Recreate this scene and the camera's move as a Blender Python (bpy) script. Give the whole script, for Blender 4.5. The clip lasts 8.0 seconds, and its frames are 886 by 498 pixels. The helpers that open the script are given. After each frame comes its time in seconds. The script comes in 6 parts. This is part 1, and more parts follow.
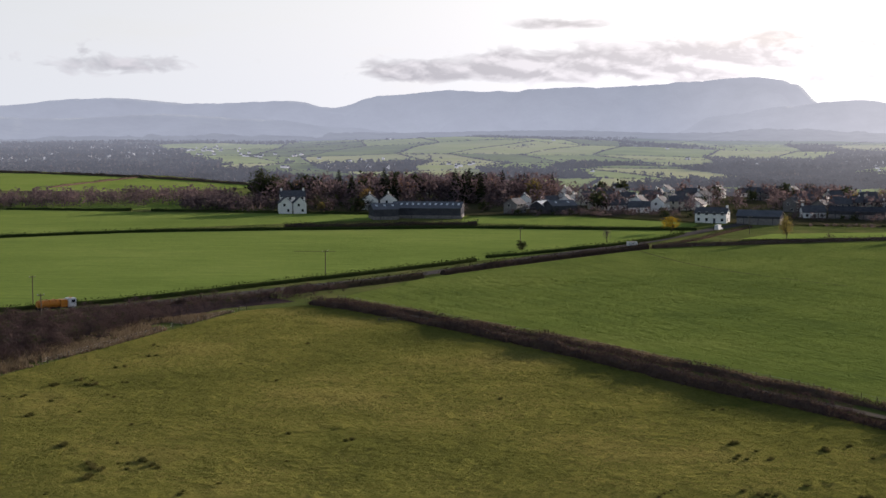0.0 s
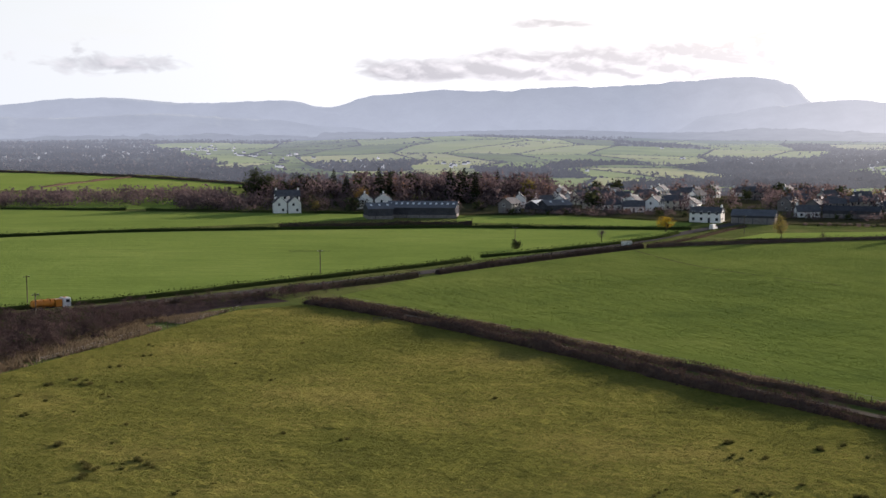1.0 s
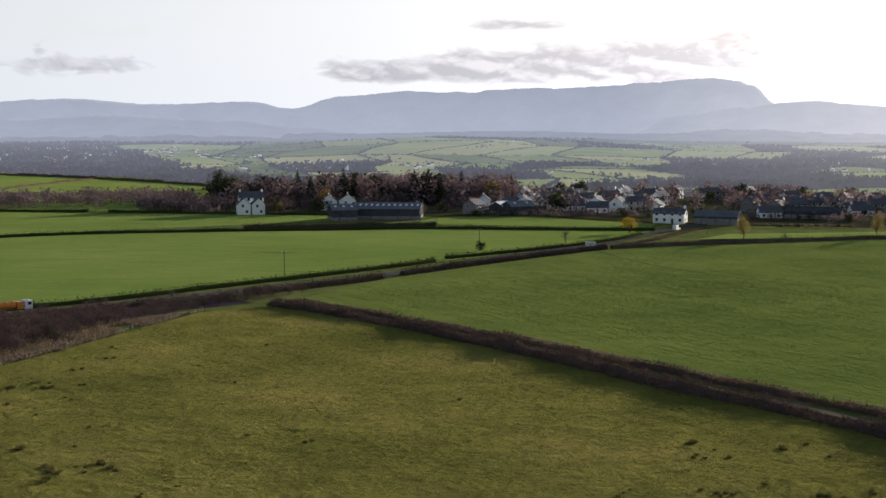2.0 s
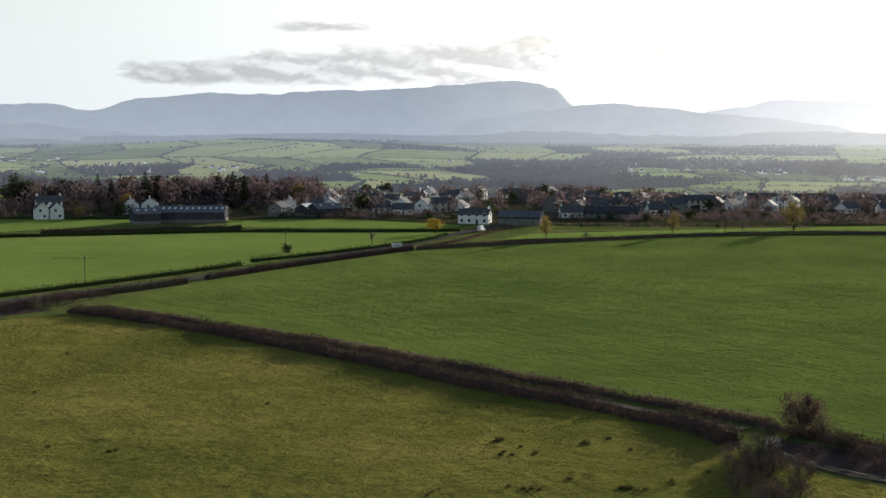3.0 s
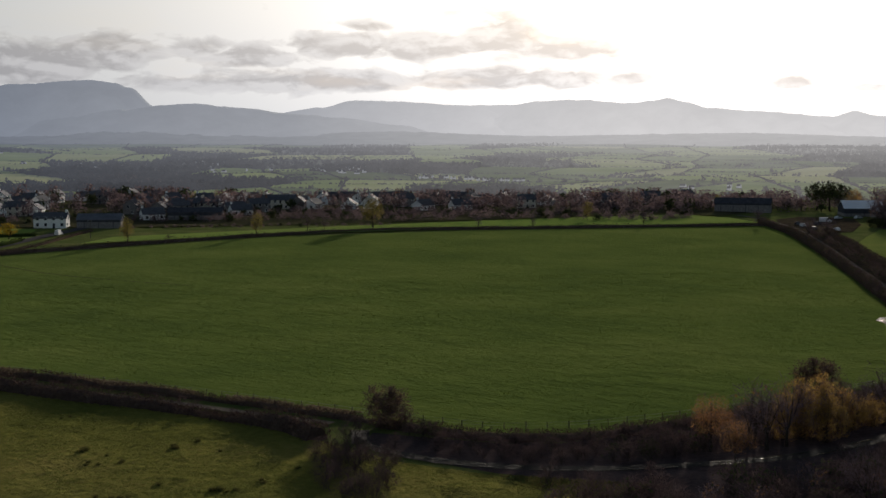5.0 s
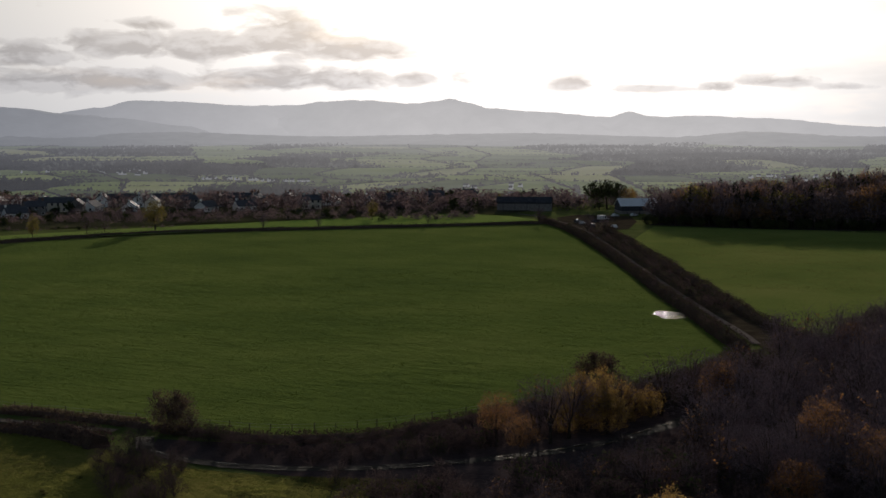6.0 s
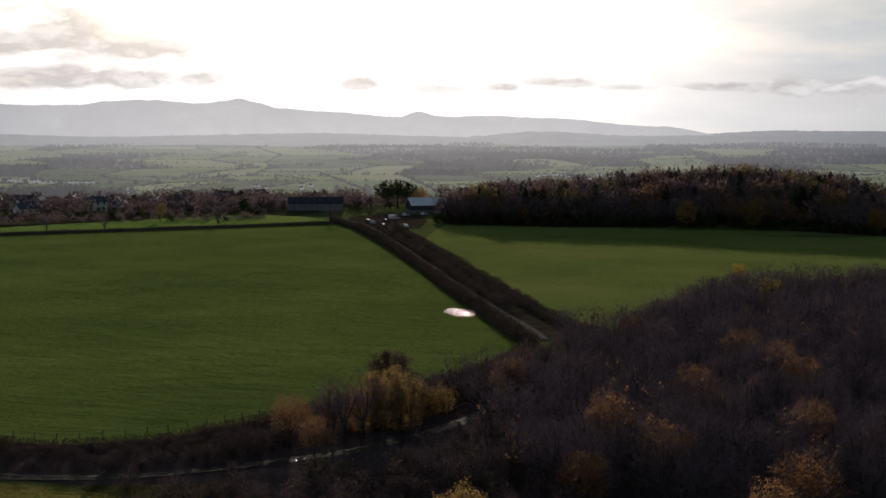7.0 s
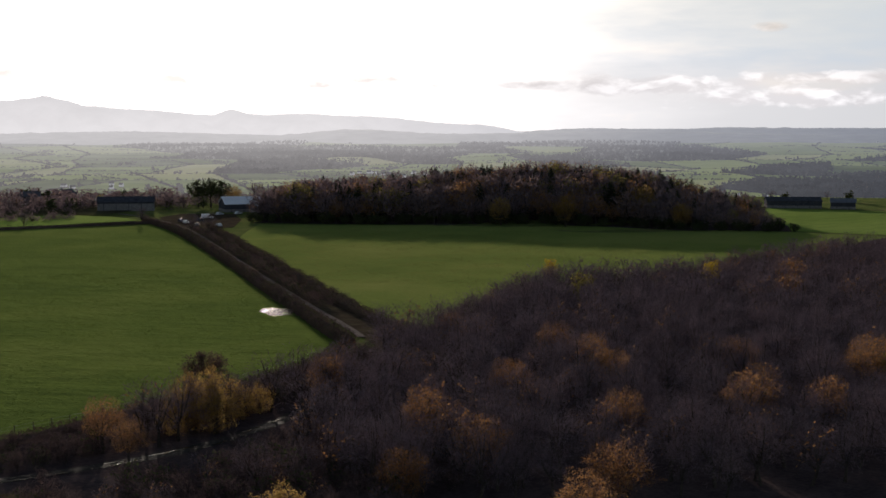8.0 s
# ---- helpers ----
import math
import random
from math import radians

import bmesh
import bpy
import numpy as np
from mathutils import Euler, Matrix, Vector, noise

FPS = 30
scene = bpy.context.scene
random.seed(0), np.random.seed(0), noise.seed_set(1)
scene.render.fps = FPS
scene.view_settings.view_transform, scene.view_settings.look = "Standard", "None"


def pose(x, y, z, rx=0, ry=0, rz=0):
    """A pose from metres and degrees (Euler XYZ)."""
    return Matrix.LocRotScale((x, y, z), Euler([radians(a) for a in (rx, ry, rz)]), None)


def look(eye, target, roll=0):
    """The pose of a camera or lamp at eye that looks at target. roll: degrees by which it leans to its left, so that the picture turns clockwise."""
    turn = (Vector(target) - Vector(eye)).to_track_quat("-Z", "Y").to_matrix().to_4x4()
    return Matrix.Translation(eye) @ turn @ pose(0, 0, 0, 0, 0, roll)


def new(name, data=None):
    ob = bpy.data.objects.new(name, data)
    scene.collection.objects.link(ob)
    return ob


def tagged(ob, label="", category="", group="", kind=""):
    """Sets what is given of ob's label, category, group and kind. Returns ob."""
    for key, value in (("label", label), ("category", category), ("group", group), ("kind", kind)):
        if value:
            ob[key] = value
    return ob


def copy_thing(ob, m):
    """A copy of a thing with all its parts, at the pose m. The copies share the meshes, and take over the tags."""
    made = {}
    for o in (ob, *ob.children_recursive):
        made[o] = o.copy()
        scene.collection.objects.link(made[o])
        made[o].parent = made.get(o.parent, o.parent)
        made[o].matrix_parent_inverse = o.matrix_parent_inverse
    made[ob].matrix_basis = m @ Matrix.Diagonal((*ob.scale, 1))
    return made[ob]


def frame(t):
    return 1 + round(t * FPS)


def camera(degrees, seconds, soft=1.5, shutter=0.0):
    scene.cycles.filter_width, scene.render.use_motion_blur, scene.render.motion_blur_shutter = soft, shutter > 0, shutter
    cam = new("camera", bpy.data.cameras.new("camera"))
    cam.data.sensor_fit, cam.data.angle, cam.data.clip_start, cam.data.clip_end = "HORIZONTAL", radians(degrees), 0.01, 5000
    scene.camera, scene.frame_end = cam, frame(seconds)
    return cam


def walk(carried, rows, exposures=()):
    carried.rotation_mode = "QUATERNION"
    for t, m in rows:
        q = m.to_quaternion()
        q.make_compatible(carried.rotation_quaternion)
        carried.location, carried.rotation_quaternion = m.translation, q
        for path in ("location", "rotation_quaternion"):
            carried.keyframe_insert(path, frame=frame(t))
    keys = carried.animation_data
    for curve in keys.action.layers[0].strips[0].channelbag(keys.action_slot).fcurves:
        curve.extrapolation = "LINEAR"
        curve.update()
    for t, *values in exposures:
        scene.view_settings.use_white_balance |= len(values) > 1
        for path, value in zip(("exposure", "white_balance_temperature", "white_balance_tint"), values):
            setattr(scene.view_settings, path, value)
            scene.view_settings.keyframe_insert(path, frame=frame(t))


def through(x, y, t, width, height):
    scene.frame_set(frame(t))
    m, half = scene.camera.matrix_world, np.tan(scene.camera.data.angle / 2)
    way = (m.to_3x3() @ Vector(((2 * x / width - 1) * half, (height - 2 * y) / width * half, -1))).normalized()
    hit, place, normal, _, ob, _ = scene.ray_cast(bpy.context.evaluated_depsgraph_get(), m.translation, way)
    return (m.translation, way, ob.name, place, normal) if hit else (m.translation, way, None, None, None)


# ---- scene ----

# ---------- camera: a hovering drone that turns to the right ----------
EYE = 45.0
cam = camera(34.6, 8.0, soft=1.5)
TURNS = [
    (0.0, 0.0, -5.30), (0.5, 0.10, -5.32), (1.0, 0.21, -5.32), (1.2, 0.26, -5.32), (1.6, 0.62, -5.30), (2.0, 1.65, -5.27),
    (2.3, 2.90, -5.26), (2.5, 4.69, -5.25), (3.0, 9.46, -5.19), (3.5, 13.52, -5.18), (4.0, 17.88, -5.16), (4.2, 19.58, -5.16),
    (5.3, 28.68, -5.18), (5.5, 30.41, -5.18), (6.0, 34.81, -5.16), (6.5, 38.87, -5.15), (7.0, 43.22, -5.16), (7.5, 47.20, -5.18), (8.0, 50.67, -5.24),
]
LIGHT_ROWS = [(0.0, 0.85, 6500, 19), (0.5, 1.08, 6500, 19), (1.2, 1.08, 6500, 18), (2.3, 0.85, 6400, 15), (2.5, 0.86, 6400, 11), (3.0, 0.86, 6400, 9), (3.5, 0.8, 6400, 9), (4.2, 0.43, 6400, 11), (5.3, -0.25, 6400, 13), (6.5, -0.42, 6400, 14), (7.0, -0.2, 6400, 14), (8.0, 0.17, 6400, 15)]
walk(cam, [(t, pose(0, 0, EYE, 90 + pitch, 0, -yaw)) for t, yaw, pitch in TURNS], LIGHT_ROWS)

# ---------- sun and sky ----------
SUN_AZ, SUN_EL = 40.0, 8.5


def bearing(az, r):
    """Place on the plan at r metres from the camera, az degrees clockwise from ahead."""
    return r * math.sin(radians(az)), r * math.cos(radians(az))


sx, sy = bearing(SUN_AZ, math.cos(radians(SUN_EL)))
sun_way = Vector((sx, sy, math.sin(radians(SUN_EL))))
sun_data = bpy.data.lights.new("sun", "SUN")
sun_data.energy, sun_data.angle, sun_data.color = 5.0, radians(0.8), (1.0, 0.90, 0.76)
sun = new("sun", sun_data)
sun.matrix_world = look(sun_way * 300, (0, 0, 0))


class Nodes:
    """Short hand for node trees."""

    def __init__(self, tree):
        self.tree = tree
        tree.nodes.clear()

    def add(self, kind, **values):
        n = self.tree.nodes.new(kind)
        for key, value in values.items():
            setattr(n, key, value)
        return n

    def plug(self, n, slot, value):
        if isinstance(value, bpy.types.NodeSocket):
            self.tree.links.new(value, n.inputs[slot])
        elif value is not None:
            n.inputs[slot].default_value = value

    def math(self, op, a, b=None, c=None):
        n = self.add("ShaderNodeMath", operation=op)
        for i, v in enumerate((a, b, c)):
            self.plug(n, i, v)
        return n.outputs[0]

    def noise(self, vector, scale, detail=4.0, rough=0.55, dims="3D"):
        n = self.add("ShaderNodeTexNoise", noise_dimensions=dims)
        self.plug(n, "Vector", vector)
        self.plug(n, "Scale", scale)
        self.plug(n, "Detail", detail)
        self.plug(n, "Roughness", rough)
        return n.outputs["Fac"]

    def ramp(self, fac, stops):
        n = self.add("ShaderNodeValToRGB")
        e = n.color_ramp.elements
        while len(e) < len(stops):
            e.new(0.5)
        for i, (p, c) in enumerate(stops):
            e[i].position = p
            e[i].color = (*c, 1) if isinstance(c, tuple) else (c, c, c, 1)
        self.plug(n, 0, fac)
        return n.outputs[0]

    def mix(self, fac, a, b, blend="MIX"):
        n = self.add("ShaderNodeMix", data_type="RGBA", blend_type=blend)
        self.plug(n, 0, fac)
        for slot, v in ((6, a), (7, b)):
            self.plug(n, slot, (*v, 1) if isinstance(v, tuple) else v)
        return n.outputs[2]

    def scaled(self, vector, x, y, z):
        n = self.add("ShaderNodeVectorMath", operation="MULTIPLY")
        self.plug(n, 0, vector)
        n.inputs[1].default_value = (x, y, z)
        return n.outputs[0]


# clouds: bearing, height in degrees, half width, half height, weight
CLOUDS = [(-0.5, 1.75, 3.2, 0.6, 1.1), (4.0, 1.95, 4.2, 0.8, 1.35), (9.0, 2.1, 4.5, 0.95, 1.4), (13.0, 2.7, 2.2, 0.75, 1.25), (4.6, 3.65, 2.4, 0.3, 0.95), (-12.8, 2.0, 3.6, 0.7, 0.72), (15.6, 1.45, 2.4, 0.5, 0.85),
          (13.8, 2.7, 1.8, 0.7, 0.85), (16.6, 2.8, 1.6, 0.6, 0.9), (18.6, 2.45, 2.6, 0.6, 1.0), (22.0, 2.9, 3.0, 0.8, 1.0), (20.5, 1.5, 8.0, 0.6, 1.0), (25.6, 2.9, 2.4, 0.9, 1.0), (28.6, 3.2, 2.6, 1.3, 1.0), (31.2, 2.75, 2.6, 0.65, 1.0),
          (28.5, 1.6, 7.5, 0.62, 1.0), (23.2, 3.7, 1.4, 0.35, 0.85), (33.6, 1.65, 1.6, 0.4, 0.9), (39.9, 1.45, 1.4, 0.45, 0.9), (43.0, 1.25, 2.2, 0.28, 0.85), (45.6, 1.3, 0.9, 0.3, 0.85), (47.9, 1.5, 1.5, 0.42, 0.95), (50.6, 1.3, 1.2, 0.25, 0.8),
          (54.3, 1.3, 1.8, 0.32, 0.9), (59.5, 1.25, 5.5, 0.55, 0.9), (65.0, 0.75, 6.0, 0.5, 0.95), (66.0, 1.55, 4.5, 0.35, 0.85), (63.4, 3.55, 0.8, 0.35, 0.85), (-25.0, 2.2, 6.0, 0.9, 0.9), (75.0, 1.6, 6.0, 0.8, 0.9)]


def make_world():
    w = bpy.data.worlds.new("sky")
    scene.world = w
    w.use_nodes = True
    k = Nodes(w.node_tree)
    way = k.add("ShaderNodeTexCoord").outputs["Generated"]
    sep = k.add("ShaderNodeSeparateXYZ")
    k.plug(sep, 0, way)
    deg = 180 / math.pi
    az = k.math("MULTIPLY", k.math("ARCTAN2", sep.outputs[0], sep.outputs[1]), deg)
    el = k.math("MULTIPLY", k.math("ARCSINE", sep.outputs[2]), deg)
    sky = k.add("ShaderNodeTexSky", sky_type="NISHITA", sun_disc=False, sun_elevation=radians(SUN_EL), sun_rotation=radians(SUN_AZ), air_density=1.0, dust_density=1.0)
    blue = k.add("ShaderNodeBackground")
    k.plug(blue, 0, sky.outputs[0])
    k.plug(blue, 1, 0.08)
    plane = k.add("ShaderNodeCombineXYZ")
    k.plug(plane, 0, az)
    k.plug(plane, 1, el)
    broad = k.noise(k.scaled(plane.outputs[0], 0.09, 0.42, 1), 1.0, 5.0, 0.55)
    raised = k.add("ShaderNodeVectorMath", operation="ADD")
    k.plug(raised, 0, plane.outputs[0])
    raised.inputs[1].default_value = (0.15, 0.32, 0)

    def billow(vector):
        n = k.add("ShaderNodeTexNoise", noise_dimensions="3D")
        for slot, value in (("Vector", k.scaled(vector, 0.62, 1.45, 1)), ("Scale", 1.0), ("Detail", 9.0), ("Roughness", 0.53), ("Distortion", 0.35)):
            k.plug(n, slot, value)
        return n.outputs["Fac"]

    fine, above = billow(plane.outputs[0]), billow(raised.outputs[0])

    def blob(a0, e0, wa, we, base=1.0):
        """A soft oval of the sky, 1 at its middle; its lower half is flatter by base."""
        a = k.math("DIVIDE", k.math("SUBTRACT", az, a0), wa)
        e = k.math("DIVIDE", k.math("SUBTRACT", el, e0), we)
        if base < 1:
            e = k.math("MAXIMUM", e, k.math("DIVIDE", e, -base))
        return k.math("EXPONENT", k.math("MULTIPLY", k.math("ADD", k.math("MULTIPLY", a, a), k.math("MULTIPLY", e, e)), -1.0))

    glow = blob(SUN_AZ, SUN_EL, 17.0, 9.0)
    halo = blob(SUN_AZ, SUN_EL, 38.0, 24.0)
    veil = k.mix(halo, (0.375, 0.415, 0.43), (0.80, 0.80, 0.79))
    veil = k.mix(k.math("MULTIPLY", k.ramp(k.math("ADD", blob(68, 4.8, 17, 3.1), k.math("MULTIPLY", k.math("SUBTRACT", broad, 0.5), 0.7)), [(0.25, 0.0), (0.6, 1.0)]), 0.9), veil, (0.50, 0.59, 0.66))
    veil = k.mix(k.math("MULTIPLY", glow, k.ramp(k.math("ADD", k.math("DIVIDE", az, 90.0), k.math("MULTIPLY", k.math("SUBTRACT", broad, 0.5), 0.45)), [(0.50, 1.0), (0.74, 0.05)])), veil, (2.5, 2.45, 2.3))
    shape = None
    for a0, e0, wa, we, weight in CLOUDS:
        b = k.math("MULTIPLY", blob(a0, e0, wa, we, 0.7), weight)
        shape = b if shape is None else k.math("MAXIMUM", shape, b)
    tuft = k.math("ADD", k.math("MULTIPLY", fine, 1.35), k.math("MULTIPLY", shape, 0.82))
    cloud = k.ramp(k.math("SUBTRACT", tuft, 0.46), [(0.53, 0.0), (0.66, 0.52), (0.82, 0.92)])
    lit = k.math("ADD", k.math("MULTIPLY", k.math("SUBTRACT", fine, above), 3.4), 0.38)
    near_sun = k.math("MAXIMUM", k.math("MULTIPLY", halo, halo), k.math("MULTIPLY", blob(63, 1.0, 13.0, 3.0), 0.8))
    under = k.mix(near_sun, (0.225, 0.235, 0.26), (0.80, 0.795, 0.785))
    crown = k.mix(near_sun, (0.37, 0.38, 0.40), (1.12, 1.12, 1.10))
    veil = k.mix(cloud, veil, k.mix(k.ramp(lit, [(0.2, 0.0), (0.85, 1.0)]), under, crown))
    low = k.math("EXPONENT", k.math("MULTIPLY", k.math("MULTIPLY", k.math("DIVIDE", el, 13.0), k.math("DIVIDE", el, 13.0)), -1.0))
    cover = k.ramp(k.math("ADD", broad, k.math("MULTIPLY", blob(62, 4.5, 14, 2.6), -0.22)), [(0.20, 0.88), (0.45, 0.99)])
    white = k.add("ShaderNodeBackground")
    k.plug(white, 0, veil)
    k.plug(white, 1, 1.0)
    both = k.add("ShaderNodeMixShader")
    k.plug(both, 0, k.math("MULTIPLY", cover, low))
    k.plug(both, 1, blue.outputs[0])
    k.plug(both, 2, white.outputs[0])
    out = k.add("ShaderNodeOutputWorld")
    k.plug(out, 0, both.outputs[0])


make_world()


# ---------- materials ----------
def material(name, build, bump=None, rough=0.9, metal=0.0, specular=0.3, fuzz=0.0):
    """A Principled material: build(k, place) gives its colour, bump(k, place) its relief as (height, distance)."""
    m = bpy.data.materials.new(name)
    m.use_nodes = True
    k = Nodes(m.node_tree)
    place = k.add("ShaderNodeNewGeometry").outputs["Position"]
    b = k.add("ShaderNodeBsdfPrincipled")
    k.plug(b, "Base Color", build(k, place))
    k.plug(b, "Roughness", rough)
    k.plug(b, "Metallic", metal)
    k.plug(b, "Specular IOR Level", specular)
    if fuzz:
        k.plug(b, "Sheen Weight", fuzz)
        k.plug(b, "Sheen Roughness", 0.55)
        k.plug(b, "Sheen Tint", (0.80, 0.95, 0.45, 1))
    if bump:
        height, far = bump(k, place)
        n = k.add("ShaderNodeBump")
        k.plug(n, "Height", height)
        k.plug(n, "Distance", far)
        k.plug(n, "Strength", 1.0)
        k.plug(b, "Normal", n.outputs[0])
    out = k.add("ShaderNodeOutputMaterial")
    k.plug(out, 0, b.outputs[0])
    return m


def grass(name, low, mid, high, patch=0.03, rows=None, relief=0.25, grain=1.2, fuzz=0.02):
    """Grass in three tones: broad patches, sward clumps and drilled rows at an angle."""

    def colour(k, p):
        big = k.noise(p, patch, 4.0, 0.6)
        small = k.noise(p, grain, 5.0, 0.7)
        tuft = k.noise(p, grain * 3.3, 4.0, 0.75)
        c = k.ramp(k.math("ADD", k.math("MULTIPLY", big, 0.5), k.math("ADD", k.math("MULTIPLY", small, 0.28), k.math("MULTIPLY", tuft, 0.22))), [(0.37, low), (0.5, mid), (0.63, high)])
        if rows:
            turn = k.add("ShaderNodeVectorRotate", rotation_type="Z_AXIS")
            k.plug(turn, "Vector", p)
            turn.inputs["Angle"].default_value = radians(rows)
            line = k.noise(k.scaled(turn.outputs[0], 0.04, 0.55, 1), 1.0, 3.0, 0.6)
            c = k.mix(k.ramp(line, [(0.32, 0.34), (0.58, 0.0)]), c, tuple(v * 0.62 for v in low))
        return c

    def lumps(k, p):
        height = k.math("ADD", k.noise(p, 0.9, 6.0, 0.7), k.math("MULTIPLY", k.noise(p, 0.15, 3.0, 0.5), 2.0))
        if rows:
            turn = k.add("ShaderNodeVectorRotate", rotation_type="Z_AXIS")
            k.plug(turn, "Vector", p)
            turn.inputs["Angle"].default_value = radians(rows)
            height = k.math("ADD", height, k.math("MULTIPLY", k.noise(k.scaled(turn.outputs[0], 0.08, 0.9, 1), 1.0, 4.0, 0.6), 1.3))
        return height, relief

    return material(name, colour, lumps, 1.0, 0.0, 0.0, fuzz)


def plain(name, low, high, scale=1.0, rough=0.95, metal=0.0, relief=0.02, grain=8.0, specular=0.0):
    def colour(k, p):
        f = k.math("ADD", k.math("MULTIPLY", k.noise(p, scale, 4.0, 0.6), 0.6), k.math("MULTIPLY", k.noise(p, scale * grain, 4.0, 0.6), 0.4))
        return k.ramp(f, [(0.36, low), (0.64, high)])

    return material(name, colour, (lambda k, p: (k.noise(p, scale * grain, 4.0, 0.6), relief)) if relief else None, rough, metal, specular)


def leafy(name, tones, scale=0.5, through=0.0):
    """Leaves or twigs: each leaf differs (Random Per Island), each plant too, and light passes a little."""
    m = bpy.data.materials.new(name)
    m.use_nodes = True
    k = Nodes(m.node_tree)
    geo = k.add("ShaderNodeNewGeometry")
    per = k.add("ShaderNodeObjectInfo").outputs["Random"]
    f = k.math("ADD", k.math("MULTIPLY", geo.outputs["Random Per Island"], 0.45), k.math("ADD", k.math("MULTIPLY", k.noise(geo.outputs["Position"], scale, 3.0), 0.5), k.math("MULTIPLY", per, 0.25)))
    c = k.ramp(f, [(0.25 + 0.6 * i / max(1, len(tones) - 1), t) for i, t in enumerate(tones)])
    d = k.add("ShaderNodeBsdfDiffuse")
    k.plug(d, 0, c)
    end = d.outputs[0]
    if through:
        tr = k.add("ShaderNodeBsdfTranslucent")
        k.plug(tr, 0, c)
        mx = k.add("ShaderNodeMixShader")
        k.plug(mx, 0, through)
        k.plug(mx, 1, d.outputs[0])
        k.plug(mx, 2, tr.outputs[0])
        end = mx.outputs[0]
    out = k.add("ShaderNodeOutputMaterial")
    k.plug(out, 0, end)
    return m


def distance(name, tones, haze_tint, sunward_tint, share0, share1, scale=0.004, per_piece=False, foot=0.0):
    """The hazy distance, a backdrop kilometres off: its own tones with haze painted in as emission, stronger with
    distance and towards the sun.
    """
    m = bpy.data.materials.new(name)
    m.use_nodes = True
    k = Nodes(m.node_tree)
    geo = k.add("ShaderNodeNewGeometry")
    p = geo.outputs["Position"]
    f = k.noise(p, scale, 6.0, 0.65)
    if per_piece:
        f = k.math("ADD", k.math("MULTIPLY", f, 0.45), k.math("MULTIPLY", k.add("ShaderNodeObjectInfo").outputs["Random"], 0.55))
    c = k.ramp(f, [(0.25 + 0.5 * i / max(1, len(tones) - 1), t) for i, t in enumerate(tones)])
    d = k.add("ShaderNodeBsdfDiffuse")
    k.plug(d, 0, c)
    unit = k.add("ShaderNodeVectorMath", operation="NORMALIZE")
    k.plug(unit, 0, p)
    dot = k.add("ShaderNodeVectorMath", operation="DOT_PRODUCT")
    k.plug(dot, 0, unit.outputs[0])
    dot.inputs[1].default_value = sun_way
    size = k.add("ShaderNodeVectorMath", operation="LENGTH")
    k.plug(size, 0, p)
    # emission in the haze's colour, brighter towards the sun
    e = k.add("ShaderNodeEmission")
    k.plug(e, 0, k.mix(k.ramp(dot.outputs["Value"], [(0.84, 0.0), (0.93, 0.35), (0.985, 1.0)]), haze_tint, sunward_tint))
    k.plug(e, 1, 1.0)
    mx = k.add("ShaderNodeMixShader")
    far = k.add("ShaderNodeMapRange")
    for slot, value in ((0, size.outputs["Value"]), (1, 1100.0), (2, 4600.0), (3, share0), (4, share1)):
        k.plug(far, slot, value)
    # noise makes the painted haze uneven over the slopes
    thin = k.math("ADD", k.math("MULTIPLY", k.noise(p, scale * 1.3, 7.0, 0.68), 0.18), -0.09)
    glow_share = k.math("ADD", far.outputs[0], thin)
    # more of the haze glow low down
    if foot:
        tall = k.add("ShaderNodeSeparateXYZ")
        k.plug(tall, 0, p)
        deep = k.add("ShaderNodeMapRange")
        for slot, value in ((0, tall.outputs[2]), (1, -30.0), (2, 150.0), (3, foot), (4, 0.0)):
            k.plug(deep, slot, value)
        glow_share = k.math("ADD", glow_share, deep.outputs[0])
    glow_share = k.math("MINIMUM", glow_share, 0.97)
    k.plug(mx, 0, glow_share)
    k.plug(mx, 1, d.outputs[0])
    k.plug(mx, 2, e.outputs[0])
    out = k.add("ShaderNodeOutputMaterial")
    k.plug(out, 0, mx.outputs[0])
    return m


# emission colours of the painted haze, away from the sun and towards it
HAZE_GLOW, SUNWARD_HAZE_GLOW = (0.27, 0.305, 0.365), (0.82, 0.807, 0.79)

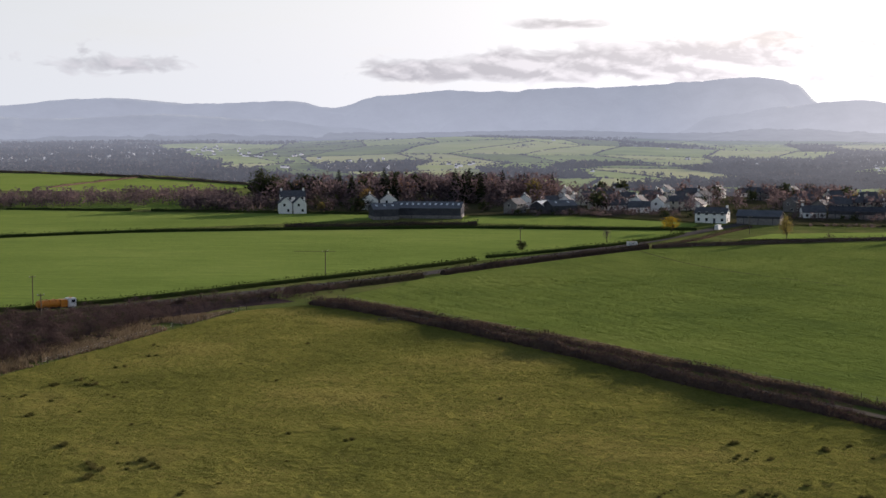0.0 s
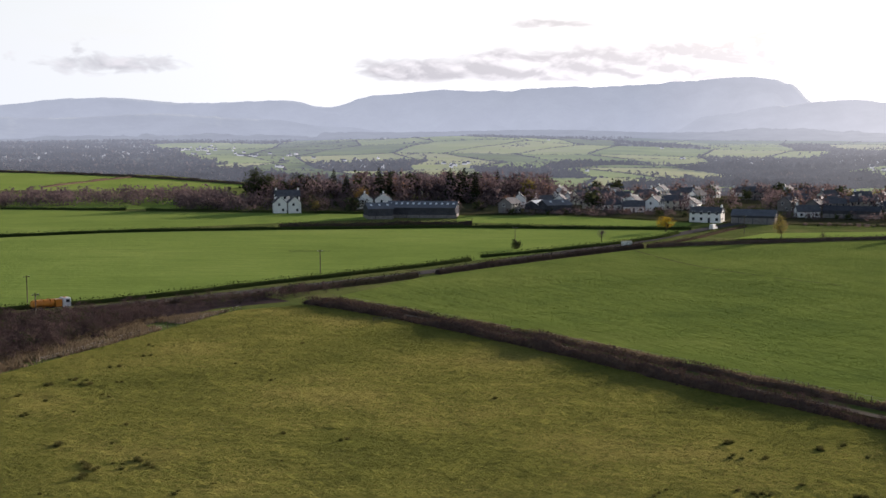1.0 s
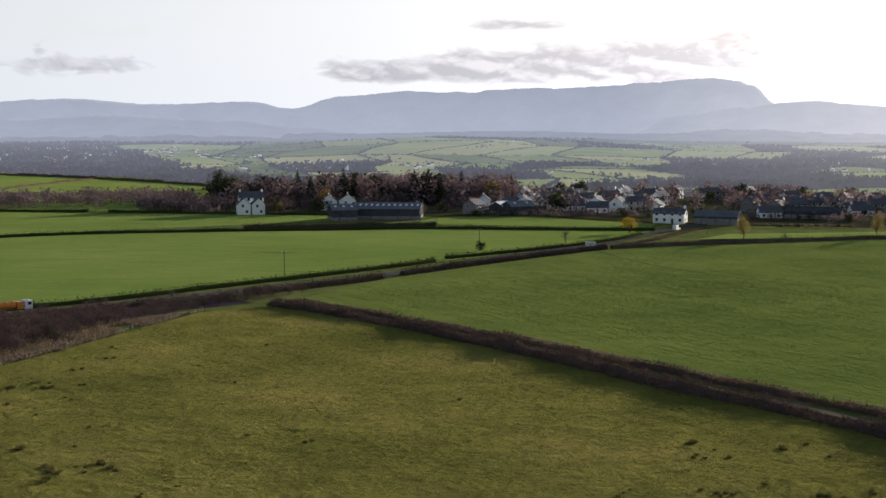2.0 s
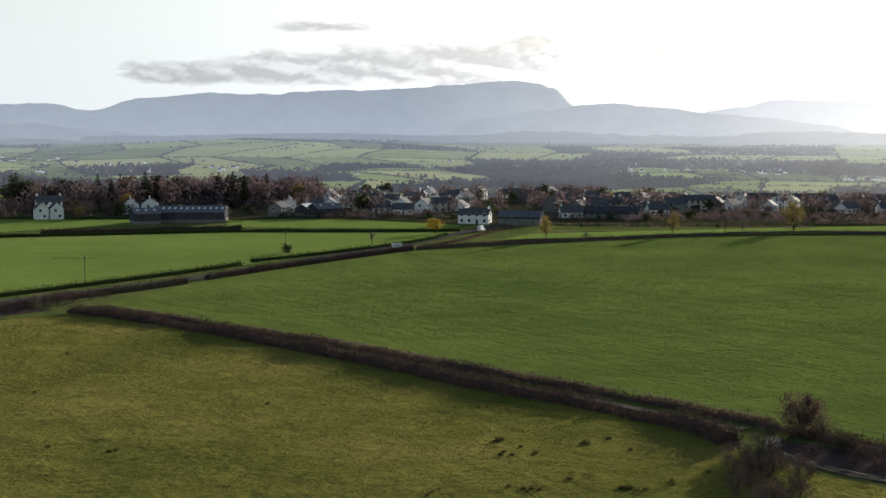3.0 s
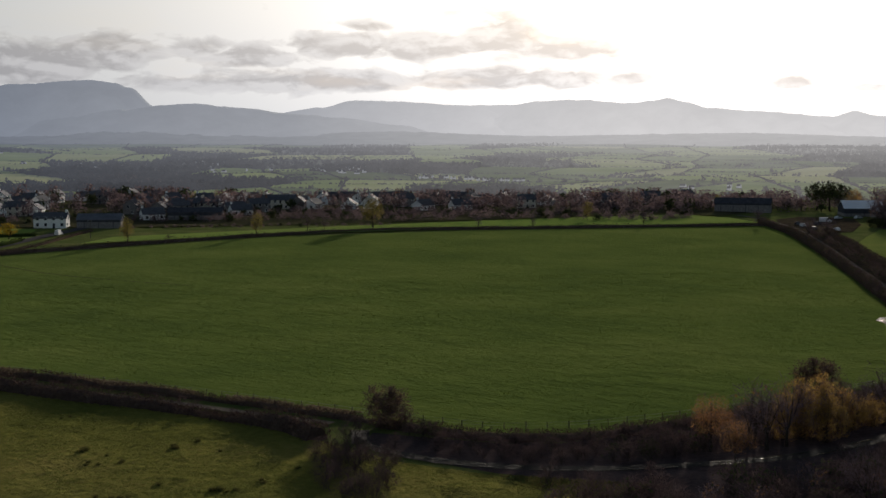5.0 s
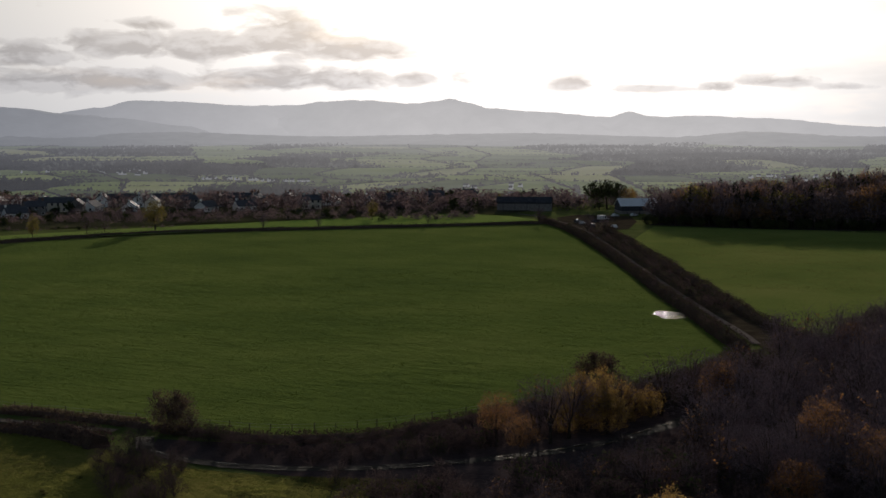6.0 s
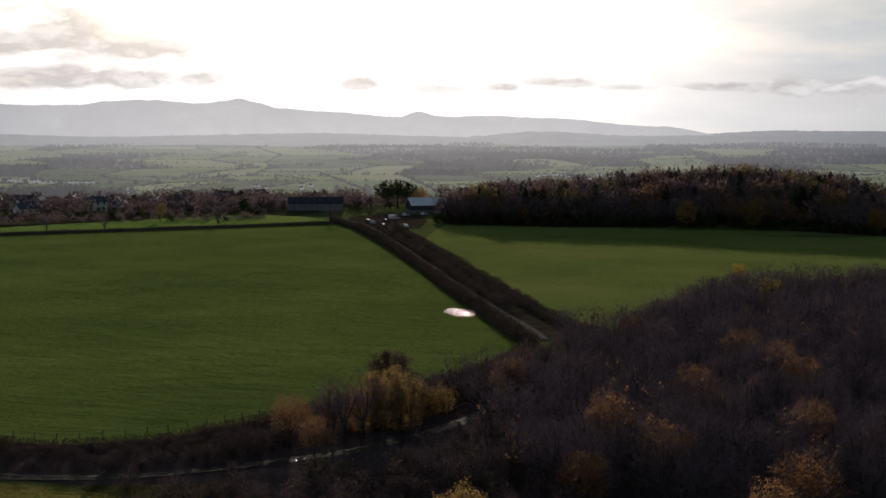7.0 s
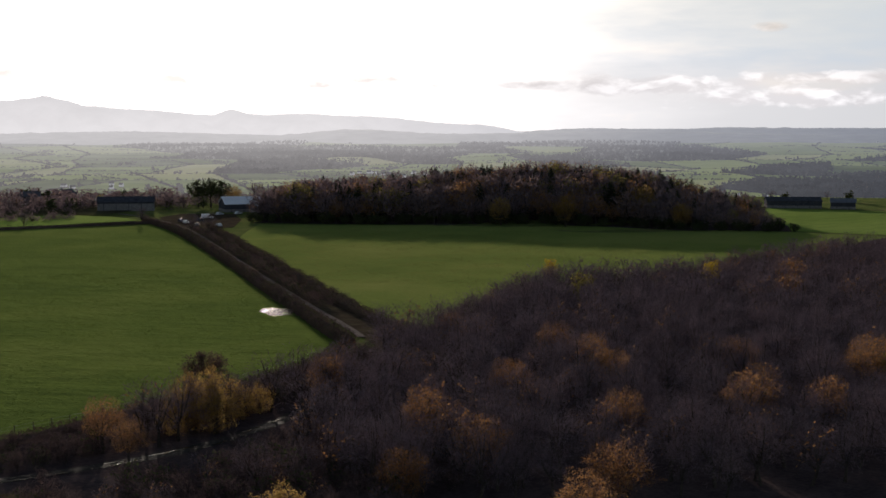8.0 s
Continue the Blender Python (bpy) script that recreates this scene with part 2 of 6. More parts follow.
M = dict(
    verge=grass("verge", (0.05, 0.07, 0.02), (0.09, 0.11, 0.03), (0.16, 0.14, 0.06), 0.06),
    pasture=grass("pasture", (0.088, 0.098, 0.021), (0.162, 0.155, 0.035), (0.25, 0.208, 0.06), 0.03, None, 0.8, 0.8, 0.02),
    ley=grass("ley", (0.058, 0.090, 0.016), (0.092, 0.128, 0.022), (0.135, 0.162, 0.034), 0.02, 62, 0.3, 1.0, 0.04),
    bright=grass("bright_grass", (0.115, 0.175, 0.032), (0.16, 0.225, 0.045), (0.215, 0.27, 0.065), 0.012, 4, 0.15, 0.5, 0.025),
    olive=grass("olive_grass", (0.105, 0.14, 0.03), (0.155, 0.19, 0.043), (0.21, 0.22, 0.06), 0.02, None, 0.25, 1.0),
    far_grass=grass("far_grass", (0.12, 0.19, 0.035), (0.18, 0.25, 0.05), (0.24, 0.28, 0.08), 0.01, None, 0.2, 0.3),
    rough=grass("rough_verge", (0.035, 0.027, 0.020), (0.062, 0.048, 0.034), (0.09, 0.078, 0.042), 0.2, None, 0.25, 1.2, 0.0),
    garden=grass("garden_ground", (0.038, 0.036, 0.02), (0.065, 0.06, 0.034), (0.10, 0.11, 0.04), 0.04, None, 0.25, 1.2, 0.0),
    tarmac=plain("tarmac", (0.06, 0.055, 0.055), (0.12, 0.11, 0.105), 0.4, 1.0, 0, 0.02, 8.0, 0.0),
    dark_hedge=leafy("dark_hedge_twigs", [(0.03, 0.022, 0.021), (0.052, 0.038, 0.034), (0.075, 0.062, 0.036)], 0.3, 0.1),
    lane=plain("worn_lane", (0.10, 0.085, 0.075), (0.21, 0.175, 0.155), 0.3, 1.0, 0, 0.03, 8.0, 0.0),
    hedge=leafy("hedge_twigs", [(0.042, 0.029, 0.027), (0.072, 0.049, 0.043), (0.115, 0.080, 0.062), (0.066, 0.068, 0.032)], 0.3, 0.1),
    green_hedge=leafy("hedge_leaves", [(0.02, 0.028, 0.012), (0.035, 0.05, 0.016), (0.05, 0.06, 0.02)], 0.3, 0.15),
    # valley ground and fields glow a little, painted haze over their greens
    valley=distance("hazed_valley_floor", [(0.06, 0.055, 0.045), (0.09, 0.09, 0.055), (0.13, 0.14, 0.075)], HAZE_GLOW, SUNWARD_HAZE_GLOW, 0.10, 0.60, 0.006),
    hazed_valley_fields=distance("hazed_valley_fields", [(0.13, 0.165, 0.06), (0.22, 0.28, 0.085), (0.33, 0.39, 0.13), (0.43, 0.43, 0.20)], HAZE_GLOW, SUNWARD_HAZE_GLOW, 0.10, 0.52, 0.01, True),
)


# ---------- the lie of the land ----------
EDGE = [(-180, 900), (-60, 1350), (-18, 1240), (-12, 1100), (-7.5, 950), (-4, 780), (12, 770), (18, 705), (30, 710), (36, 745), (42, 790), (100, 800), (180, 900)]


def smooth(t):
    t = min(1.0, max(0.0, t))
    return t * t * (3 - 2 * t)


def edge(az):
    for (a0, r0), (a1, r1) in zip(EDGE, EDGE[1:]):
        if az <= a1:
            return r0 + (r1 - r0) * smooth((az - a0) / (a1 - a0))
    return EDGE[-1][1]


def land(x, y):
    """Height of the ground: a level upland that falls to a broad valley with low rises."""
    r = math.hypot(x, y)
    if r < 500:
        return 0.0
    az = math.degrees(math.atan2(x, y))
    z = -28 * smooth((r - edge(az)) / 520)
    z += 9 * math.exp(-((x - 545) / 48) ** 2 - ((y - 392) / 85) ** 2)
    if r > 1400:
        z += 6 * smooth((r - 1450) / 500) * noise.noise(Vector((x * 0.0042, y * 0.0042, 9)))
        rise = smooth((r - 1500) / 1700)
        z += rise * (22 * math.exp(-((az - 1.5) / 6.5) ** 2) * math.exp(-((r - 3300) / 900) ** 2) + 5 * noise.noise(Vector((x * 0.0015, y * 0.0015, 3))))
    return z


def mesh(name, verts, faces, mat, parent=None, smooth_faces=False):
    me = bpy.data.meshes.new(name)
    me.from_pydata(verts, [], faces)
    me.materials.append(mat)
    if smooth_faces:
        me.shade_smooth()
    me.update()
    ob = new(name, me)
    if parent:
        ob.parent = parent
    return ob


def ground():
    angles = [a for a in range(-180, 181, 15) if a < -30 or a > 85]
    angles = sorted(set(angles) | {-30 + 1.0 * i for i in range(116)})
    radii = [0.5, 60, 120, 200, 300, 400, 500] + [520 + 30 * i for i in range(40)] + [1720 + 110 * i for i in range(28)] + [4790]
    verts, faces, n = [], [], len(radii)
    for a in angles[:-1] if angles[-1] == 180 else angles:
        for r in radii:
            x, y = bearing(a, r)
            verts.append((x, y, land(x, y) - (0.0 if r < 1400 else 0.4)))
    m = len(verts) // n
    for i in range(m):
        j = (i + 1) % m
        for q in range(n - 1):
            faces.append((i * n + q, i * n + q + 1, j * n + q + 1, j * n + q))
    faces.append(tuple(i * n for i in reversed(range(m))))
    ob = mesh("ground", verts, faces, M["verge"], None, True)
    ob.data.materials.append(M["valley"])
    # beyond the drop the ground takes the tone with painted haze
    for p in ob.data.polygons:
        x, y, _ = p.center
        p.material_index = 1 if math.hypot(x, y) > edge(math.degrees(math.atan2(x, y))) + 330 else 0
    return tagged(ob, "rough grass ground falling away to a broad valley", "ground", kind="structure")


ground()


def sheet(name, corners, mat, label, lift=0.12, step=40.0, category="field"):
    """A field or paved strip laid over the land, cut into a grid so that it follows the slope."""
    bm = bmesh.new()
    bm.faces.new([bm.verts.new((x, y, 0)) for x, y in corners])
    for axis in (0, 1):
        lo, hi = min(c[axis] for c in corners), max(c[axis] for c in corners)
        at = lo + step
        while at < hi:
            co, no = [0, 0, 0], [0, 0, 0]
            co[axis], no[axis] = at, 1
            bmesh.ops.bisect_plane(bm, geom=bm.verts[:] + bm.edges[:] + bm.faces[:], plane_co=co, plane_no=no)
            at += step
    for v in bm.verts:
        v.co.z = land(v.co.x, v.co.y) + lift
    for f in bm.faces:
        if f.normal.z < 0:
            f.normal_flip()
    me = bpy.data.meshes.new(name)
    bm.to_mesh(me)
    bm.free()
    me.materials.append(mat)
    return tagged(new(name, me), label, category, kind="structure")


def ribbon(name, line, width, mat, label, lift=0.2, category="road"):
    """A road or track of even width along a line on the plan."""
    verts, faces = [], []
    pts = [Vector(p) for p in along(line, 8.0)]
    for i, p in enumerate(pts):
        d = (pts[min(i + 1, len(pts) - 1)] - pts[max(i - 1, 0)]).normalized()
        n = Vector((-d.y, d.x))
        w = width * (0.5 + 0.06 * noise.noise(Vector((p.x * 0.1, p.y * 0.1, 0))))
        for q in (p - n * w, p + n * w):
            verts.append((q.x, q.y, land(q.x, q.y) + lift))
        if i:
            faces.append((2 * i - 2, 2 * i - 1, 2 * i + 1, 2 * i))
    return tagged(mesh(name, verts, faces, mat), label, category, kind="structure")


def along(line, step):
    """Points every step metres along a line, rounded at its corners."""
    pts = [Vector(p) for p in line]
    for _ in range(2):
        cut = [pts[0]]
        for a, b in zip(pts, pts[1:]):
            cut += [a.lerp(b, 0.25), a.lerp(b, 0.75)]
        pts = cut + [pts[-1]]
    res, left = [tuple(pts[0])], step
    for a, b in zip(pts, pts[1:]):
        span, at = (b - a).length, left
        while at < span:
            res.append(tuple(a.lerp(b, at / span)))
            at += step
        left = at - span
    return res + [tuple(pts[-1])]


PASTURE_EDGE = [(-31, 340), (-12, 320), (4, 297), (21, 272), (34, 251), (45, 231), (56, 217), (65, 203), (70, 193), (71, 185)]
FIELD_EDGE = [(-28, 348), (-8, 324), (10, 301), (25, 282), (42, 255), (58, 231), (70, 214), (80, 197)]
PASTURE = [(-31, 339), (-47, 328), (-57, 300), (-66, 275), (-73, 256), (-82, 230), (-90, 120), (70, 100), (88, 142), (84, 156), (76, 168), (72, 182), (65, 203), (56, 217), (45, 231), (34, 251), (21, 272), (4, 297), (-12, 320)]
sheet("field", PASTURE, M["pasture"], "rough yellow-green pasture with rush tussocks")
FIELD_FOOT = [(84, 188), (93, 175), (101, 170), (117, 169), (131, 172), (155, 173), (172, 178), (192, 184)]
LEY = FIELD_EDGE + FIELD_FOOT + [(204, 194), (228, 231), (251, 266), (283, 312), (321, 369), (369, 443), (392, 484), (326, 500), (266, 517), (184, 521), (106, 497), (78, 492), (51, 462), (20, 427), (-5, 396)]
sheet("field", LEY, M["ley"], "large dark green grass field behind a hedge")
sheet("field", [(-220, 252), (-102, 327), (-82, 342), (-66, 357), (-42, 385), (-26, 402), (6, 438), (54, 487), (83, 526), (101, 562), (63, 565), (10, 575), (-35, 567), (-67, 564), (-125, 551), (-166, 526), (-300, 436)], M["bright"], "bright green grass field beside the road")
sheet("field", [(-300, 452), (-172, 540), (-67, 600), (-31, 620), (-35, 656), (-140, 672), (-213, 690), (-420, 640)], M["bright"], "pale green grass field between hedges")
sheet("field", [(8, 603), (101, 575), (108, 600), (55, 646), (9, 646)], M["bright"], "narrow green paddock before the village")
sheet("field", [(108, 518), (184, 527), (266, 524), (326, 508), (398, 496), (405, 527), (397, 556), (304, 560), (221, 555), (126, 543)], M["far_grass"], "pale green strip of grass behind a hedge", 0.5, 15)
sheet("field", [(388, 419), (418, 444), (470, 364), (492, 310), (520, 252), (522, 210), (400, 206), (340, 200), (290, 213), (259, 203), (228, 194), (242, 224), (279, 279), (354, 389)], M["olive"], "olive green sheep pasture below a wood")
sheet("field", [(652, 338), (668, 272), (690, 150), (534, 205), (522, 250)], M["bright"], "bright green field beyond the wood")
sheet("field", [(-213, 700), (-140, 690), (-105, 700), (-110, 760), (-170, 800), (-250, 830)], M["bright"], "small green field beside a copse")
sheet("field", [(-420, 900), (-150, 850), (-118, 930), (-228, 1070), (-383, 1180), (-620, 1160)], M["far_grass"], "green field on a far slope")

ROAD = [(-220, 240), (-106, 313), (-84, 330), (-64, 348), (-40, 372), (-21, 390), (-2, 410), (30, 455), (67, 500), (106, 566), (136, 613), (165, 660)]
LANE = [(423, 545), (414, 512), (387, 454), (322, 358), (273, 286), (239, 235), (222, 208), (214, 197)]
ribbon("road", ROAD, 6.0, M["tarmac"], "narrow grey tarmac road between hedges")
ribbon("road", LANE, 1.7, M["lane"], "pale farm lane between hedges")


# ---------- hedges ----------
def hedge(line, height, width, mat, label, seed=0, dense=26, name="hedge", uneven=1.0):
    """A hedge: a lumpy woody body and a coat of twigs and leaves, as two parts under one Empty."""
    rnd = random.Random(seed)
    x0, y0 = line[0]
    root = tagged(new(name), label, "hedge")
    root.location = (x0, y0, land(x0, y0))
    pts = [Vector(p) for p in along(line, 1.5)]
    verts, faces, tw, tf = [], [], [], []
    ring = 7
    for i, p in enumerate(pts):
        d = (pts[min(i + 1, len(pts) - 1)] - pts[max(i - 1, 0)]).normalized()
        n = Vector((-d.y, d.x))
        z = land(p.x, p.y)
        h = height * (0.85 + uneven * (0.5 * noise.noise(Vector((p.x * 0.09, p.y * 0.09, seed))) + 0.25 * noise.noise(Vector((p.x * 0.5, p.y * 0.5, seed)))))
        for q in range(ring):
            a = math.pi * q / (ring - 1)
            f = 0.34 + 0.14 * noise.noise(Vector((p.x * 0.7, p.y * 0.7, q * 1.7)))
            off = n * (-math.cos(a) * width * f)
            verts.append((p.x + off.x - x0, p.y + off.y - y0, z - root.location.z - 0.1 + (math.sin(a) ** 0.6 if 0 < q < ring - 1 else 0) * h * 0.66))
        if i:
            for q in range(ring - 1):
                b = (i - 1) * ring + q
                faces.append((b, b + 1, b + ring + 1, b + ring))
        for _ in range(dense):
            u = rnd.uniform(-0.5, 0.5)
            top = h * (0.5 + 0.55 * math.sqrt(max(0, 1 - (2 * u) ** 2)))
            c = Vector((p.x + n.x * u * width + d.x * rnd.uniform(-0.8, 0.8) - x0, p.y + n.y * u * width + d.y * rnd.uniform(-0.8, 0.8) - y0, z - root.location.z + top * rnd.uniform(0.1, 0.9)))
            e = Vector((rnd.gauss(0, 0.7), rnd.gauss(0, 0.7), rnd.gauss(0.8, 0.7))).normalized() * rnd.uniform(0.25, 0.7)
            g = e.cross(Vector((rnd.gauss(0, 1), rnd.gauss(0, 1), rnd.gauss(0, 1)))).normalized() * rnd.uniform(0.03, 0.11)
            b = len(tw)
            tw += [c - g, c + g, c + e]
            tf.append((b, b + 1, b + 2))
    faces += [tuple(range(ring)), tuple(reversed(range(len(verts) - ring, len(verts))))]
    mesh("woody_body", verts, faces, mat, root)
    mesh("foliage", tw, tf, mat, root)
    return root


ribbon("lane_verge", [(408, 500), (389, 452), (325, 356), (276, 284), (244, 233), (226, 206), (212, 186), (202, 172)], 9.0, M["rough"], "rough brown verge beside the lane", 0.14, "verge")
sheet("yard", [(392, 470), (380, 440), (400, 440), (432, 470), (455, 500), (440, 520), (418, 510)], M["rough"], "muddy farm yard at the lane end", 0.17, 20, "yard")
BROWN, GREEN = "bare brown hawthorn hedge along a field edge", "clipped dark green hedge beside the road"
hedge(PASTURE_EDGE, 2.7, 4.8, M["hedge"], BROWN, 1, 150, "hedge", 1.5)
hedge(FIELD_EDGE + [(83, 192)], 1.4, 2.6, M["hedge"], BROWN, 2, 80, "hedge", 1.7)
hedge([(-220, 252), (-102, 327), (-82, 342), (-67, 356), (-43, 384), (-28, 399), (5, 436), (10, 443)], 2.1, 2.4, M["green_hedge"], GREEN, 3, 34, "hedge", 0.3)
hedge([(14, 452), (54, 488), (83, 525), (92, 545)], 2.2, 2.4, M["green_hedge"], GREEN, 4, 34, "hedge", 0.3)
hedge([(-40, 361), (-19, 381), (-6, 396)], 2.8, 3.2, M["dark_hedge"], BROWN, 5, 50, "hedge", 0.6)
hedge([(0, 405), (20, 430), (51, 466), (70, 486)], 2.9, 3.2, M["dark_hedge"], BROWN, 6, 50, "hedge", 0.6)
hedge([(76, 496), (94, 520), (112, 556), (126, 580)], 1.5, 1.8, M["hedge"], "low brown hedge beside the road", 17, 30, "hedge", 0.5)
hedge([(83, 190), (93, 174), (101, 170), (117, 169), (131, 172), (155, 173), (172, 178), (192, 184), (200, 190)], 1.8, 4.0, M["hedge"], "low brown scrubby hedge between field and wood", 16, 100, "hedge", 0.8)
hedge([(-104, 312), (-80, 330), (-60, 344), (-44, 357)], 1.6, 3.0, M["hedge"], BROWN, 15, 40)
hedge([(72, 486), (86, 494), (106, 501), (140, 514), (184, 526), (230, 531), (266, 521), (326, 502), (390, 482)], 2.5, 2.0, M["hedge"], BROWN, 7, 34, "hedge", 0.35)
hedge([(-300, 440), (-166, 530), (-125, 555), (-67, 567), (-35, 570), (10, 578), (63, 568), (101, 565)], 2.2, 2.6, M["green_hedge"], "dark hedge between two green fields", 8, 30, "hedge", 0.5)
hedge([(-64, 574), (-40, 578), (-12, 586), (14, 588)], 3.4, 6.0, M["dark_hedge"], "thick dark scrubby hedge before the barn", 18, 70, "hedge", 0.6)
hedge([(400, 498), (386, 472), (372, 443), (324, 369), (286, 312), (254, 266), (231, 231), (215, 208), (205, 192)], 3.5, 3.8, M["hedge"], "overgrown brown hedge beside the lane", 9, 90)
hedge([(384, 436), (354, 390), (279, 280), (242, 225), (226, 198), (222, 191)], 2.7, 4.2, M["hedge"], "overgrown brown hedge beside the lane", 10, 90)
hedge([(-140, 682), (-60, 665), (-34, 660)], 2.0, 2.4, M["green_hedge"], "dark hedge between two green fields", 11, 16)


hedge([(-620, 1160), (-383, 1180), (-228, 1070), (-118, 930)], 3.2, 4.0, M["hedge"], "dark hedge on a far slope", 12, 10)
hedge([(-250, 905), (-240, 985), (-222, 1070)], 2.4, 3.0, M["hedge"], "dark hedge on a far slope", 13, 10)
hedge([(-213, 694), (-150, 684)], 2.0, 2.4, M["green_hedge"], "dark hedge between two green fields", 14, 16)
sheet("gardens", [(9, 650), (60, 652), (108, 606), (150, 590), (226, 572), (304, 566), (397, 566), (410, 540), (520, 600), (560, 900), (330, 950), (120, 900), (0, 780), (-90, 760), (-85, 676), (-30, 664)], M["garden"], "dark winter gardens and rough ground of a village", 0.35, 20, "ground")

# ---------- far hills ----------
RANGES = [
    (4900, 0.92, [(19, 0.2), (21.2, 0.5), (22.7, 0.8), (24.2, 0.75), (27, 0.60), (29.5, 0.62), (33, 0.4), (36, -0.3)]),
    (4860, 1.5, [(50, -0.8), (53.5, -0.5), (56.5, -0.38), (60, -0.4), (62, -0.34), (66, -0.36), (75, -0.3), (90, -0.1), (110, 0.1)]),
    (4800, 1.0, [(27.6, -0.6), (28.3, 0.1), (29.0, 0.62), (30.0, 0.76), (31.4, 0.82), (33.7, 0.68), (34.5, 0.78), (35.1, 0.88), (35.8, 0.72), (36.6, 0.5), (38.5, 0.36), (41.4, 0.16), (42.2, 0.36), (43.3, 0.16), (45, 0.2), (47.1, 0.11), (52, -0.23), (55, -0.7)]),
    (4720, 1.1, [(-40, 0.6), (-17.3, 0.44), (-14.3, 0.71), (-13, 0.74), (-9.8, 0.53), (-6, 0.64), (-4.4, 0.37), (-2.4, 0.86), (0.4, 1.07), (1.6, 1.01), (2.2, 1.05), (2.9, 1.0), (3.5, 1.11), (5.4, 1.2), (6.1, 1.17), (7.2, 1.22), (8.6, 1.28), (9.4, 1.38), (12.3, 1.56), (13.2, 1.46), (13.8, 1.28), (14.8, 0.52), (16.5, 0.2), (19, -0.6)]),
    (4560, 1.22, [(8.5, -0.5), (11, 0.1), (13.6, 0.42), (15.2, 0.6), (16.2, 0.66), (18, 0.5), (20.5, 0.24), (22, 0.1), (24.5, -0.2), (26.5, -0.7)]),
    (4480, 1.26, [(-40, 0.0), (-20, 0.05), (-15, -0.05), (-11, 0.12), (-7, -0.1), (-4, -0.4), (-1, -0.7)]),
    (4400, 1.35, [(-40, -0.5), (-18, -0.55), (-10, -0.45), (-2, -0.62), (5, -0.52), (9, -0.62), (14, -0.40), (20, -0.55), (24, -0.45), (30, -0.62), (38, -0.5), (44, -0.64), (47, -0.42), (51, -0.60), (58, -0.5), (66, -0.62), (110, -0.5)]),
]


def profile(points, az):
    for (a0, e0), (a1, e1) in zip(points, points[1:]):
        if az <= a1:
            return e0 + (e1 - e0) * smooth((az - a0) / (a1 - a0))
    return points[-1][1]


def fells(reach, points, mat, label, seed, depth=330, base=-32, rough=1.0):
    """A range of hills: a folded slope from its foot to its ridge, and its back."""
    verts, faces, rows = [], [], 15
    a0, a1 = points[0][0], points[-1][0]
    n = int((a1 - a0) / 0.13)
    for i in range(n + 1):
        az = a0 + (a1 - a0) * i / n
        top = profile(points, az) - 0.03 * abs(noise.noise(Vector((az * 0.9, seed, 0))))
        crest = EYE + reach * math.tan(radians(top)) + 2.2 * noise.noise(Vector((az * 2.3, seed, 5))) + 1.5 * noise.noise(Vector((az * 6.1, seed, 6)))
        for q in range(rows):
            f = q / (rows - 2)
            fold = (40 * noise.noise(Vector((az * 0.5, f * 2.2, seed))) + 22 * noise.noise(Vector((az * 1.7, f * 4, seed))) + 8 * noise.noise(Vector((az * 4.5, f * 7, seed)))) * math.sin(math.pi * min(f, 1)) * max(0, min(1, (crest - base) / 130))
            r = reach - depth * (1 - f) if q < rows - 1 else reach + 40
            x, y = bearing(az, r)
            z = base + (crest - base) * (f ** 1.25) + fold * rough if q < rows - 1 else base
            verts.append((x, y, max(base, z)))
        if i:
            for q in range(rows - 1):
                b = (i - 1) * rows + q
                faces.append((b, b + rows, b + rows + 1, b + 1))
    return tagged(mesh("backdrop", verts, faces, mat, None, True), label, "hills", kind="structure")


# haze is painted into the hills as emission, differing from range to range
for i, (reach, near, points) in enumerate(RANGES):
    if near > 1.3:
        hazed_fell = distance("hazed_low_hill", [(0.05, 0.045, 0.045), (0.10, 0.10, 0.07), (0.20, 0.22, 0.12)], HAZE_GLOW, SUNWARD_HAZE_GLOW, 0.3, 0.64, 0.012, False, 0.0)
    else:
        hazed_fell = distance("hazed_fell", [(0.03, 0.035, 0.04), (0.12, 0.13, 0.11), (0.30, 0.31, 0.22)], HAZE_GLOW, SUNWARD_HAZE_GLOW, 0.4, 0.70 + 0.42 * (1.08 - near), 0.007, False, 0.14)
    fells(reach, points, hazed_fell, "pale blue-grey fells in the haze" if near < 1.2 else "low grey-green hills below the fells", i + 1, rough=1.0 if near < 1.2 else 0.25)

